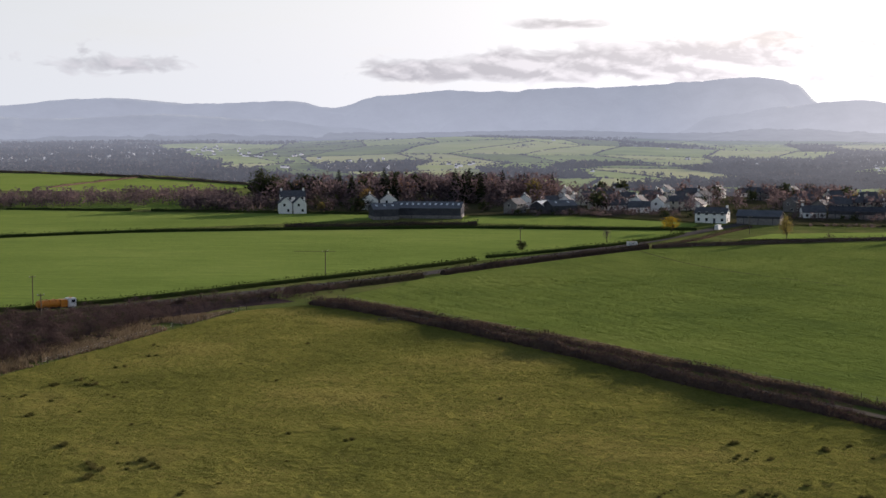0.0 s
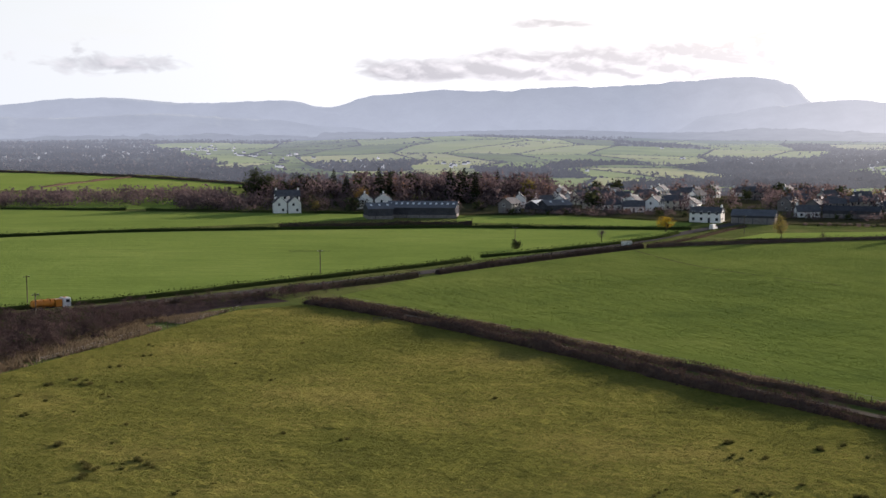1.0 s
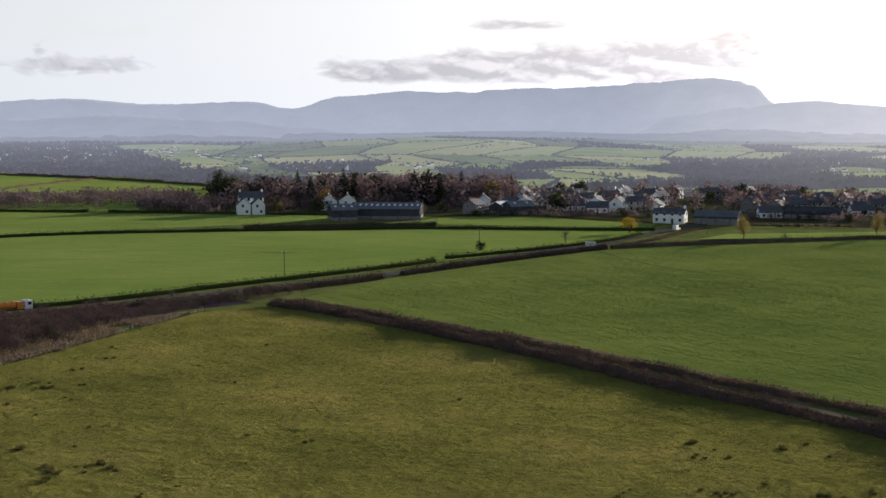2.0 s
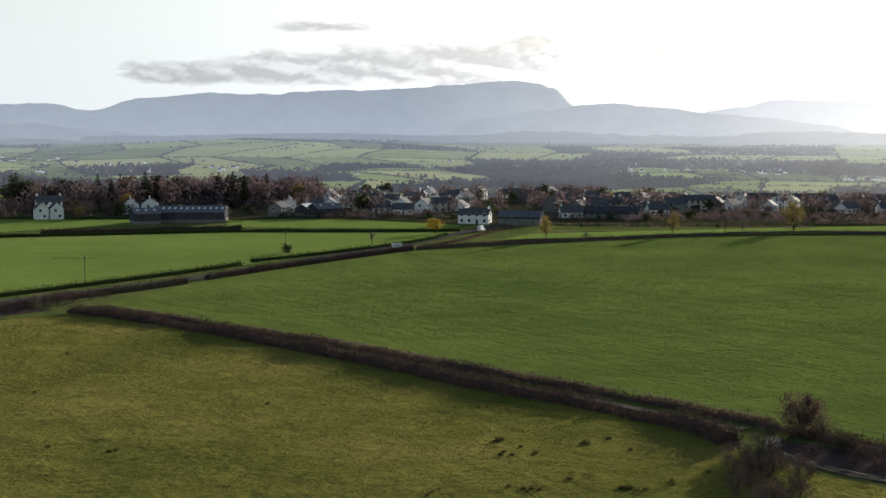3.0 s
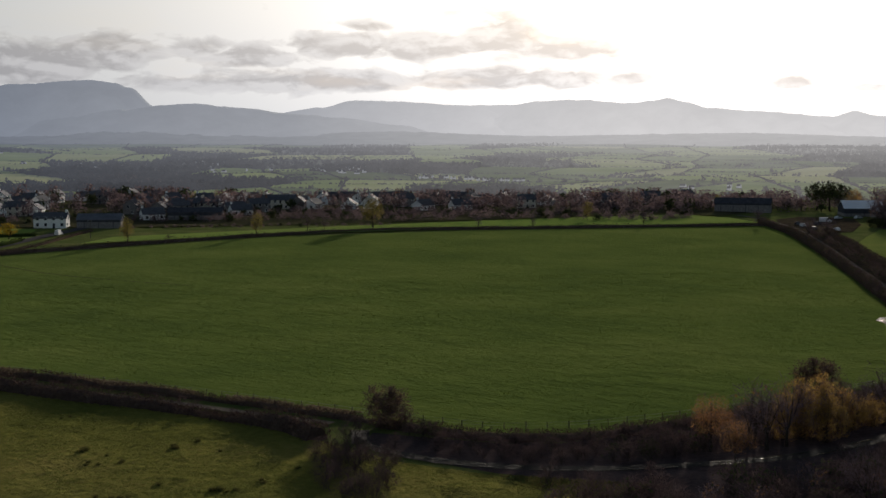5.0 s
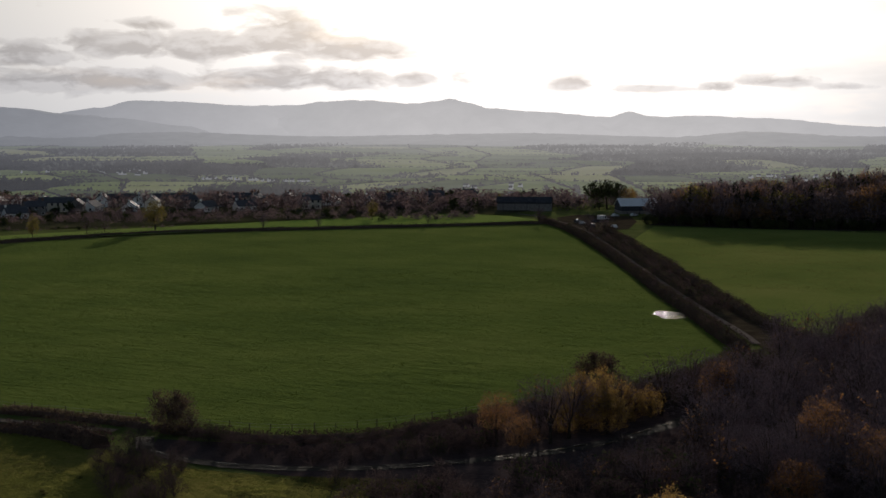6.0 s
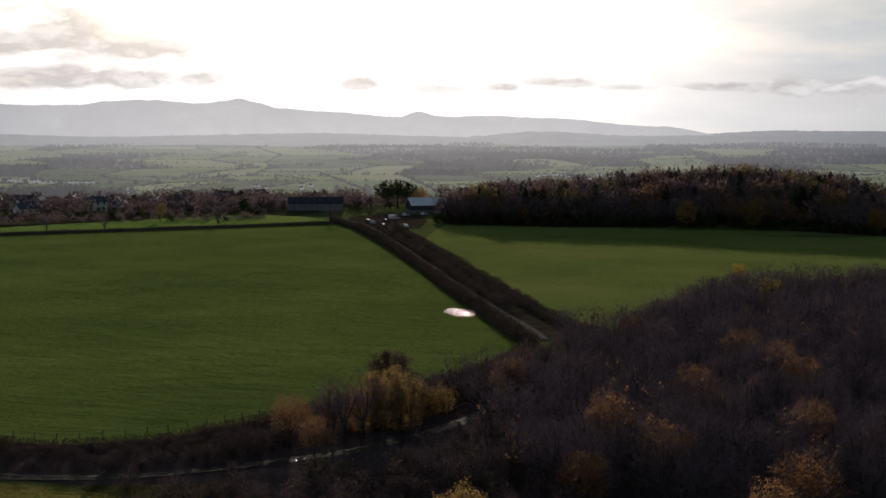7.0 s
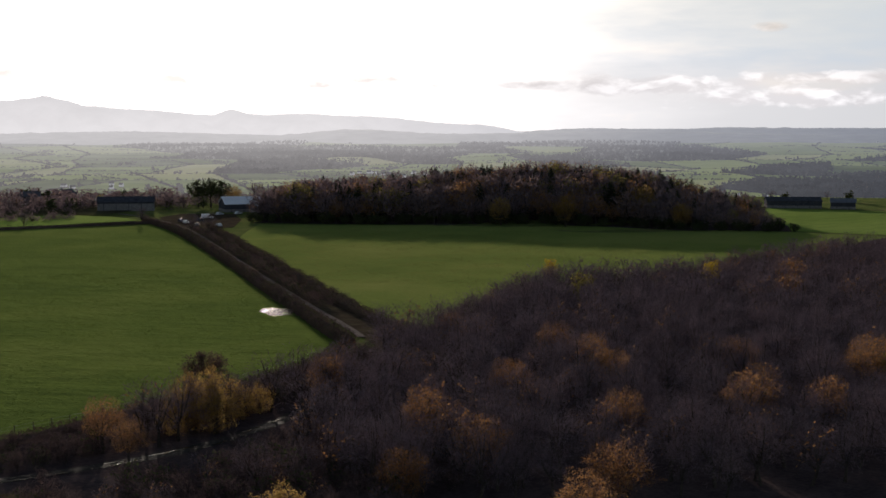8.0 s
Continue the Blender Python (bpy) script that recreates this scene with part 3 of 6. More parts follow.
# ---------- woodland ----------
M.update(
    bark=plain("bark", (0.035, 0.028, 0.022), (0.085, 0.07, 0.058), 0.6, 0.95, 0, 0.03),
    twig=leafy("bare_twigs", [(0.098, 0.071, 0.080), (0.160, 0.116, 0.130), (0.235, 0.172, 0.182)], 0.08, 0.06),
    scrub=leafy("scrub_twigs", [(0.055, 0.037, 0.038), (0.092, 0.062, 0.061), (0.145, 0.10, 0.090)], 0.08, 0.15),
    far_twig=leafy("distant_twigs", [(0.092, 0.068, 0.076), (0.150, 0.11, 0.118), (0.21, 0.15, 0.14)], 0.03, 0.28),
    gold=leafy("golden_leaves", [(0.17, 0.10, 0.028), (0.29, 0.175, 0.05), (0.40, 0.27, 0.095)], 0.3, 0.5),
    orange=leafy("russet_leaves", [(0.13, 0.062, 0.028), (0.22, 0.11, 0.046), (0.32, 0.18, 0.08)], 0.3, 0.5),
    olive_leaf=leafy("fading_leaves", [(0.10, 0.082, 0.022), (0.18, 0.145, 0.04), (0.27, 0.22, 0.07)], 0.3, 0.4),
    yellow=leafy("yellow_leaves", [(0.26, 0.17, 0.01), (0.38, 0.26, 0.02), (0.46, 0.33, 0.04)], 0.3, 0.35),
    brown_leaf=leafy("withered_leaves", [(0.07, 0.046, 0.028), (0.13, 0.088, 0.05), (0.21, 0.15, 0.085)], 0.3, 0.35),
    needle=leafy("dark_needles", [(0.022, 0.030, 0.018), (0.042, 0.052, 0.028), (0.068, 0.072, 0.036)], 0.3, 0.1),
    evergreen=leafy("evergreen_leaves", [(0.028, 0.036, 0.020), (0.05, 0.06, 0.028), (0.08, 0.085, 0.035)], 0.3, 0.15),
    rush=leafy("rush_blades", [(0.05, 0.055, 0.018), (0.085, 0.085, 0.03), (0.14, 0.12, 0.045)], 0.6, 0.25),
    bracken=leafy("dead_bracken", [(0.12, 0.082, 0.052), (0.20, 0.15, 0.095), (0.29, 0.23, 0.15)], 0.3, 0.2),
    leaf_floor=plain("leaf_litter", (0.045, 0.033, 0.033), (0.090, 0.066, 0.062), 0.2, 0.95, 0, 0.1),
)


def tube(verts, faces, a, b, ra, rb, sides=4):
    d = (b - a).normalized()
    u = d.orthogonal().normalized()
    w = d.cross(u)
    base = len(verts)
    for c, r in ((a, ra), (b, rb)):
        for i in range(sides):
            t = 2 * math.pi * i / sides
            verts.append(c + u * (r * math.cos(t)) + w * (r * math.sin(t)))
    for i in range(sides):
        j = (i + 1) % sides
        faces.append((base + i, base + j, base + sides + j, base + sides + i))


def rand_way(rnd, up=0.0):
    return Vector((rnd.gauss(0, 1), rnd.gauss(0, 1), rnd.gauss(up, 1))).normalized()


def broadleaf(name, h, spread, seed, leaf=None, leaves=0, size=0.3, twigs=1500, label="", multi=1, thick=1.0, bare="twig"):
    """A broadleaved tree h metres high: tapered trunk, forking limbs and boughs, a cloud of twigs, and leaves where it has kept them."""
    rnd = random.Random(seed)
    root = tagged(new(name), label, "tree" if h > 4 else "bush")
    tv, tf, cv, cf, lv, lf = [], [], [], [], [], []
    tips = []
    for s in range(multi):
        foot = Vector((rnd.uniform(-0.3, 0.3) * (multi > 1), rnd.uniform(-0.3, 0.3) * (multi > 1), -0.15))
        fork = foot + Vector((rnd.gauss(0, 0.03) * h, rnd.gauss(0, 0.03) * h, h * rnd.uniform(0.24, 0.34) / (1 if multi == 1 else 1.8)))
        r0 = 0.022 * h / math.sqrt(multi)
        tube(tv, tf, foot, foot.lerp(fork, 0.5) + Vector((rnd.gauss(0, 0.008) * h, 0, 0)), r0 * 1.25, r0 * 0.9, 7)
        tube(tv, tf, tv[-1] * 0 + foot.lerp(fork, 0.48), fork, r0 * 0.92, r0 * 0.75, 7)
        limbs = 7 if multi == 1 else 4
        for i in range(limbs):
            a = 2 * math.pi * (i + rnd.uniform(-0.3, 0.3)) / limbs
            out = spread * rnd.uniform(0.2, 0.95) if i else 0.1 * spread
            end = Vector((math.cos(a) * out, math.sin(a) * out, h * rnd.uniform(0.6, 0.9) - 0.18 * h * (out / spread) ** 2 if i else h * 0.86))
            mid = fork.lerp(end, 0.45) + Vector((0, 0, -0.04 * h)) + rand_way(rnd) * 0.04 * h
            tube(tv, tf, fork, mid, r0 * 0.5, r0 * 0.33, 5)
            tube(tv, tf, mid, end, r0 * 0.33, r0 * 0.12, 4)
            for _ in range(6):
                p = mid.lerp(end, rnd.uniform(-0.2, 1.0))
                way = (rand_way(rnd, 0.5) + (p - fork).normalized() * 0.8).normalized()
                q = p + way * h * rnd.uniform(0.1, 0.2)
                tube(tv, tf, p, q, r0 * 0.16, r0 * 0.05, 3)
                tips.append((p, q))
            tips.append((mid, end))
    centre, low = (0.60, 0.40) if multi == 1 else (0.45, 0.53)

    def dome():
        """A place in the crown's rounded, uneven body, and the way out from its middle."""
        w = rand_way(rnd)
        f = rnd.uniform(0.35, 1.0) ** 0.5 * (0.92 + 0.35 * noise.noise(w * 1.7 + Vector((seed, 0, 0))))
        return Vector((w.x * spread * f, w.y * spread * f, h * (centre + low * w.z * f))), w

    for i in range(twigs):
        if rnd.random() < 0.6:
            c, w = dome()
            e = (rand_way(rnd, 0.15) * 0.8 + w * 0.5) * rnd.uniform(0.035, 0.09) * h
            side = e.cross(rand_way(rnd)).normalized() * rnd.uniform(0.010, 0.026) * thick
            b = len(cv)
            cv += [c - side, c + side, c + e]
            cf.append((b, b + 1, b + 2))
            continue
        p, q = tips[i % len(tips)]
        c = p.lerp(q, rnd.uniform(0.1, 1.1)) + rand_way(rnd) * rnd.uniform(0, 0.07) * h
        e = (rand_way(rnd, 0.4) * 0.8 + (q - p).normalized() * 0.6) * rnd.uniform(0.05, 0.13) * h
        side = e.cross(rand_way(rnd)).normalized() * rnd.uniform(0.010, 0.026) * thick
        b = len(cv)
        cv += [c - side, c + side, c + e]
        cf.append((b, b + 1, b + 2))
    for i in range(leaves):
        p, q = tips[i % len(tips)]
        c = p.lerp(q, rnd.uniform(0.35, 1.15)) + rand_way(rnd) * rnd.uniform(0.1, 0.07 * h)
        if rnd.random() < 0.6:
            c = dome()[0]
            if noise.noise(c * 0.75 + Vector((seed, 3, 0))) < -0.12:
                continue
        e, g = rand_way(rnd) * size * rnd.uniform(0.6, 1.3), rand_way(rnd) * size * rnd.uniform(0.4, 0.9)
        b = len(lv)
        lv += [c - e, c + g, c + e, c - g]
        lf.append((b, b + 1, b + 2, b + 3))
    mesh("trunk", tv, tf, M["bark"], root)
    mesh("crown", cv, cf, M[bare], root)
    if leaves:
        mesh("foliage", lv, lf, M[leaf], root)
    return root


def conifer(name, h, spread, seed, label):
    """A spruce: straight trunk and ragged whorls of drooping boughs."""
    rnd = random.Random(seed)
    root = tagged(new(name), label, "tree")
    tv, tf, cv, cf = [], [], [], []
    tube(tv, tf, Vector((0, 0, -0.2)), Vector((0, 0, h * 0.97)), 0.018 * h, 0.003 * h, 7)
    levels = 24
    for i in range(levels):
        f = i / (levels - 1)
        z = h * (0.1 + 0.88 * f)
        reach = spread * (1 - f ** 1.5) ** 0.8 + 0.12
        for j in range(16):
            a = rnd.uniform(0, 2 * math.pi)
            l = reach * rnd.uniform(0.6, 1.15)
            way = Vector((math.cos(a), math.sin(a), -0.25 + 0.5 * f))
            side = Vector((-math.sin(a), math.cos(a), 0)) * l * rnd.uniform(0.22, 0.4)
            o = Vector((0, 0, z + rnd.uniform(-0.02, 0.02) * h))
            m, e = o + way * l * 0.6, o + way * l + Vector((0, 0, -0.08 * l))
            b = len(cv)
            droop = Vector((0, 0, -0.12 * l - 0.1))
            cv += [o, m + side + droop, e, m - side + droop]
            cf += [(b, b + 1, b + 2), (b, b + 2, b + 3)]
    mesh("trunk", tv, tf, M["bark"], root)
    mesh("crown", cv, cf, M["needle"], root)
    return root


KINDS = {
    "bare_a": (lambda: broadleaf("bare_tree", 10, 3.8, 11, label="leafless brown woodland tree with fine twigs"), 10),
    "bare_b": (lambda: broadleaf("bare_tree", 10, 3.2, 12, twigs=1600, label="leafless grey-brown tree with upright twigs"), 10),
    "bare_c": (lambda: broadleaf("bare_tree", 10, 4.4, 13, twigs=1900, label="broad leafless tree with a dense brown crown"), 10),
    "rust": (lambda: broadleaf("bare_tree", 10, 3.6, 14, "orange", 110, 0.22, 1500, "nearly bare tree with a few russet leaves"), 10),
    "gold": (lambda: broadleaf("autumn_tree", 9, 3.4, 21, "gold", 8500, 0.10, 700, "autumn tree with golden-yellow leaves"), 9),
    "gold_b": (lambda: broadleaf("autumn_tree", 9, 3.0, 22, "olive_leaf", 5200, 0.12, 700, "autumn tree with thinning olive-gold leaves"), 9),
    "gold_low": (lambda: broadleaf("autumn_tree", 8, 4.0, 25, "gold", 9500, 0.10, 1500, "low spreading autumn tree with golden-brown leaves", 4), 8),
    "orange": (lambda: broadleaf("autumn_tree", 9, 3.2, 23, "orange", 6800, 0.085, 900, "autumn tree with russet orange leaves"), 9),
    "yellow": (lambda: broadleaf("autumn_tree", 9, 3.0, 24, "yellow", 2200, 0.18, 350, "autumn tree with bright yellow leaves"), 9),
    "scrub_a": (lambda: broadleaf("bare_bush", 4, 2.0, 31, twigs=1300, label="dense leafless brown scrub bush", multi=3, bare="scrub"), 4),
    "scrub_b": (lambda: broadleaf("bare_bush", 4, 2.3, 32, "evergreen", 120, 0.2, 1200, "brown bush with some dark green leaves", 3, 1.0, "scrub"), 4),
    "thicket": (lambda: broadleaf("bare_bush", 6, 3.6, 34, twigs=900, label="dense leafless russet-brown thicket bush", multi=3, thick=3.0, bare="far_twig"), 6),
    "bramble": (lambda: broadleaf("bare_bush", 5, 2.9, 36, twigs=1300, label="dense dark leafless thicket beside the track", multi=3, thick=1.8, bare="scrub"), 5),
    "round_bush": (lambda: broadleaf("bare_bush", 6, 3.5, 35, "brown_leaf", 5200, 0.10, 4500, "large rounded bush with withered brown leaves", 4, 2.2, "scrub"), 6),
    "far_a": (lambda: broadleaf("bare_tree", 11, 4.4, 15, twigs=1300, label="leafless brown tree at the village edge", thick=2.6, bare="far_twig"), 11),
    "far_b": (lambda: broadleaf("bare_tree", 11, 3.6, 16, "orange", 60, 0.3, 1200, "leafless tree with a few russet leaves", 1, 2.6, "far_twig"), 11),
    "laurel": (lambda: broadleaf("evergreen_bush", 4, 1.9, 33, "evergreen", 900, 0.22, 150, "dense dark evergreen bush at a wood edge", 3), 4),
    "dark": (lambda: broadleaf("evergreen_tree", 12, 4.6, 41, "evergreen", 1700, 0.36, 150, "dark evergreen tree beside the village"), 12),
    "spruce_a": (lambda: conifer("conifer", 16, 3.2, 51, "dark green spruce in a plantation"), 16),
    "spruce_b": (lambda: conifer("conifer", 16, 2.6, 52, "slim dark green spruce"), 16),
}
FIRST, GROVE = {}, []


def plant(kind, x, y, h, rnd, group="", fat=1.0, far=False):
    """A tree of that kind, h metres high, standing on the land; far ones are gathered into one mass."""
    make, full = KINDS[kind]
    s = h / full
    m = Matrix.LocRotScale((x, y, land(x, y)), Euler((rnd.gauss(0, 0.03), rnd.gauss(0, 0.03), rnd.uniform(0, 6.28))), (s * fat, s * fat, s))
    if far and kind in FIRST:
        GROVE.append((kind, m, group))
        return None
    if kind not in FIRST:
        ob = make()
        FIRST[kind] = (ob, fat * s, s)
        ob.matrix_basis = m
    else:
        ob, f0, s0 = FIRST[kind]
        ob = copy_thing(ob, m @ Matrix.Diagonal((1 / f0, 1 / f0, 1 / s0, 1)))
    if group:
        ob["group"] = group
    return ob


def grow_groves():
    """Joins the gathered far trees of each wood into one mesh."""
    for group in sorted({g for _, _, g in GROVE}):
        co, idx, tot, mats, used, base = [], [], [], [], [], 0
        for kind, m, g in GROVE:
            if g != group:
                continue
            for child in FIRST[kind][0].children:
                me = child.data
                v = np.empty(len(me.vertices) * 3, np.float32)
                me.vertices.foreach_get("co", v)
                loop = np.empty(len(me.loops), np.int32)
                me.loops.foreach_get("vertex_index", loop)
                count = np.empty(len(me.polygons), np.int32)
                me.polygons.foreach_get("loop_total", count)
                v = v.reshape(-1, 3)
                # fewer and broader twigs and leaves with distance
                far = math.hypot(m.translation.x, m.translation.y)
                thin = 2 if far < 330 else 4 if far < 560 or "plantation" in group else 9
                if thin > 2 and child.name.startswith("trunk") and kind in ("thicket", "laurel", "scrub_a", "scrub_b"):
                    continue
                if child.name.startswith(("crown", "foliage")) and not kind.startswith("spruce") and len(count) > 100:
                    sides = 3 if child.name.startswith("crown") else 4
                    tri = v[loop].reshape(-1, sides, 3)[::thin].copy()
                    if sides == 3:
                        mid = (tri[:, :1] + tri[:, 1:2]) / 2
                        tri[:, 2:] = mid + (tri[:, 2:] - mid) * 1.2
                        tri[:, :2] = mid + (tri[:, :2] - mid) * thin * 0.8
                    else:
                        mid = tri.mean(1, keepdims=True)
                        tri = mid + (tri - mid) * math.sqrt(thin)
                    v = tri.reshape(-1, 3)
                    loop = np.arange(len(v), dtype=np.int32)
                    count = np.full(len(tri), sides, np.int32)
                a = np.array(m)
                co.append(v @ a[:3, :3].T + a[:3, 3])
                idx.append(loop + base)
                tot.append(count)
                base += len(v)
                if me.materials[0] not in used:
                    used.append(me.materials[0])
                mats.append(np.full(len(count), used.index(me.materials[0]), np.int32))
        co, idx, tot, mats = np.concatenate(co), np.concatenate(idx), np.concatenate(tot), np.concatenate(mats)
        me = bpy.data.meshes.new("woodland")
        me.vertices.add(len(co))
        me.vertices.foreach_set("co", co.astype(np.float32).ravel())
        me.loops.add(len(idx))
        me.loops.foreach_set("vertex_index", idx.astype(np.int32))
        me.polygons.add(len(tot))
        me.polygons.foreach_set("loop_start", np.concatenate([[0], np.cumsum(tot)[:-1]]).astype(np.int32))
        for mat in used:
            me.materials.append(mat)
        me.polygons.foreach_set("material_index", mats)
        me.update(calc_edges=True)
        tagged(new("woodland", me), "bare brown and evergreen " + group, "woodland", kind="stuff")


def inside(x, y, poly):
    hit = False
    for (x0, y0), (x1, y1) in zip(poly, poly[1:] + poly[:1]):
        if (y0 > y) != (y1 > y) and x < (x1 - x0) * (y - y0) / (y1 - y0) + x0:
            hit = not hit
    return hit


def off_line(x, y, line):
    best = 1e9
    p = Vector((x, y))
    for a, b in zip(line, line[1:]):
        a, b = Vector(a), Vector(b)
        t = max(0, min(1, (p - a).dot(b - a) / (b - a).length_squared))
        best = min(best, (p - a.lerp(b, t)).length)
    return best


def scatter(poly, gap, rnd, clear=(), keep=1.0):
    """Places about gap metres apart inside a plan polygon, clear of lines given as (line, metres)."""
    res = []
    x0, x1 = min(p[0] for p in poly), max(p[0] for p in poly)
    y0, y1 = min(p[1] for p in poly), max(p[1] for p in poly)
    y = y0
    while y < y1:
        x = x0
        while x < x1:
            px, py = x + rnd.uniform(-0.45, 0.45) * gap, y + rnd.uniform(-0.45, 0.45) * gap
            if rnd.random() < keep and inside(px, py, poly) and all(off_line(px, py, l) > d for l, d in clear):
                res.append((px, py))
            x += gap
        y += gap
    return res


TRACK = [(79, 188), (75, 181), (78, 170), (86, 160), (97, 153), (112, 149), (126, 147), (138, 149), (150, 152), (164, 159)]
WOOD = [(100, 158), (143, 166), (185, 174), (206, 188), (220, 178), (250, 194), (288, 209), (306, 202), (340, 194), (403, 200), (446, 200), (452, 170), (470, 110), (330, 50), (200, 45), (150, 75), (118, 112)]
HILL = [(425, 455), (443, 414), (465, 377), (481, 349), (489, 325), (494, 301), (499, 280), (508, 263), (521, 250), (552, 270), (600, 320), (600, 400), (545, 480), (490, 505)]
sheet("wood_floor", [(80, 186), (92, 173), (101, 168), (151, 172), (199, 186), (222, 190), (250, 202), (290, 218), (340, 206), (400, 212), (520, 216), (560, 150), (420, 30), (150, 30), (100, 80), (82, 120), (86, 140), (92, 149), (85, 157), (78, 170), (76, 180)], M["leaf_floor"], "brown leaf litter under a bare wood", 0.05, 40, "ground")
sheet("wood_floor", [(422, 452), (462, 375), (486, 325), (496, 280), (520, 248), (556, 268), (620, 330), (600, 420), (530, 505)], M["leaf_floor"], "dark leaf litter under a plantation", 0.16, 30, "ground")

sheet("scrub_floor", [(-86, 236), (-80, 256), (-71, 282), (-62, 308), (-52, 332), (-36, 345), (-46, 357), (-66, 340), (-90, 317), (-130, 284), (-136, 236)], M["leaf_floor"], "brown leaf litter under scrub in a gully", 0.08, 30, "ground")

rnd = random.Random(5)
near_count = 0


def hides_track(x, y, h):
    """Whether a plant would stand between the drone and the open, wet part of the track."""
    az, r = math.degrees(math.atan2(x, y)), math.hypot(x, y)
    if not 25 < az < 44.9:
        return False
    far = 0
    for (x0, y0), (x1, y1) in zip(TRACK[3:], TRACK[4:]):
        a0, a1 = math.degrees(math.atan2(x0, y0)), math.degrees(math.atan2(x1, y1))
        if a0 <= az <= a1:
            f = (az - a0) / (a1 - a0)
            far = math.hypot(x0 + (x1 - x0) * f, y0 + (y1 - y0) * f)
    return r < far and h > EYE * (1 - r / far) - 0.2
for x, y in scatter(WOOD, 5.6, rnd, [(TRACK[:9], 2.6), (LANE, 5.0)]):
    r = math.hypot(x, y)
    az = math.degrees(math.atan2(x, y))
    if az > 74 or r < 120:
        continue
    kind = rnd.choices(["bare_a", "bare_b", "bare_c", "rust", "gold_b", "orange"], [5, 5, 5, 2.2, 0.06, 0.12])[0]
    near = r < 285 and near_count < 280 and kind not in ("gold_b", "orange")
    near_count += near
    h = rnd.uniform(7.0, 10.5) * (1.0 if r < 380 else 0.85)
    if az < 47.5 and off_line(x, y, FIELD_FOOT) < 13 and rnd.random() < 0.9:
        plant(rnd.choice(["bramble", "bramble", "scrub_b"]), x, y, rnd.uniform(2.4, 4.2), rnd, "scrub beside the track", 1.5, True)
        continue
    if hides_track(x, y, h):
        if rnd.random() < 0.08:
            plant("scrub_a", x, y, rnd.uniform(1.5, 3), rnd, "scrub beside the track", 1.3, True)
        continue
    plant(kind, x, y, h, rnd, "trees of the near wood", rnd.uniform(0.95, 1.3), not near)
for az, r, h in [(40.4, 206, 8.5), (41.3, 211, 8.5), (41.5, 203, 7), (39.8, 203, 5.5), (42.4, 212, 5.5), (43.2, 216, 5), (44.0, 147, 7)]:
    plant("gold_low", *bearing(az, r), h, rnd, "golden trees by the track", 1.1)
for az, r, h in [(37.0, 194, 7), (45.9, 218, 8), (50.0, 186, 9), (55.2, 246, 9), (56.7, 235, 9), (57.6, 226, 8), (63.1, 203, 9), (67.7, 236, 10), (52.2, 173, 8), (58.0, 191, 8), (56.6, 146, 8), (57.8, 159, 8), (51.0, 274, 7), (53.4, 214, 8), (62.5, 240, 8), (49.1, 160, 7), (38.0, 186, 5.5)]:
    plant("orange", *bearing(az, r), h + 0.8, rnd, "russet trees of the near wood", rnd.uniform(1.1, 1.4))
for az, r, h in [(55.0, 369, 9), (61.4, 361, 10)]:
    plant("yellow", *bearing(az, r), h, rnd, "yellow trees at the wood's edge", 0.85)
# scrub along the track and at the field's corner
for x, y in scatter([(84, 186), (92, 172), (101, 167), (131, 169), (155, 170), (192, 181), (206, 184), (160, 160), (112, 152), (92, 158), (82, 170)], 2.5, rnd, [(TRACK, 2.4)]):
    plant(rnd.choice(["bramble", "bramble", "bramble", "scrub_b"]), x, y, rnd.uniform(1.4, 2.8), rnd, "scrub beside the track", 1.2, rnd.random() < 0.7)
for x, y in scatter([(88, 150), (104, 145), (126, 142), (150, 144), (150, 110), (110, 100), (84, 120), (80, 136)], 3.2, rnd, [(TRACK, 3.0)]):
    h = rnd.uniform(2.5, 5.0)
    if not hides_track(x, y, h) or rnd.random() < 0.06:
        plant(rnd.choice(["scrub_a", "scrub_b", "bramble", "bramble", "rust"]), x, y, h, rnd, "scrub beside the track", 1.2, True)
plant("round_bush", *bearing(23.9, 205), 6.6, rnd, "scrub beside the track", 0.95)
plant("round_bush", *bearing(41.05, 240), 6.2, rnd, "scrub beside the track", 1.2)
for az, r in [(40.3, 237), (40.7, 234), (41.2, 233), (41.7, 235), (42.0, 238), (41.0, 230)]:
    plant("bramble", *bearing(az, r), rnd.uniform(2.4, 3.6), rnd, "scrub beside the track", 1.2)
for az, r, h in [(24.6, 205, 3.6), (22.6, 197, 4.0), (22.2, 193, 3.4), (24.2, 193, 2.4)]:
    plant("scrub_a", *bearing(az, r), h, rnd, "scrub beside the track", 1.35)
for x, y in scatter([(74, 184), (78, 176), (76, 168), (72, 160), (66, 150), (60, 150), (62, 162), (68, 178)], 2.6, rnd, [(TRACK, 2.6)]):
    plant(rnd.choice(["scrub_a", "scrub_a", "scrub_b"]), x, y, rnd.uniform(1.8, 3.4), rnd, "scrub beside the track", 1.3)
for x, y in scatter([(212, 184), (222, 186), (252, 200), (290, 216), (310, 207), (345, 199), (400, 206), (400, 196), (300, 196), (250, 188), (222, 176)], 2.8, rnd, [(LANE, 3.0)]):
    plant(rnd.choice(["scrub_a", "bramble", "scrub_b"]), x, y, rnd.uniform(2.0, 4.5), rnd, "scrub at the wood's edge", 1.3, True)
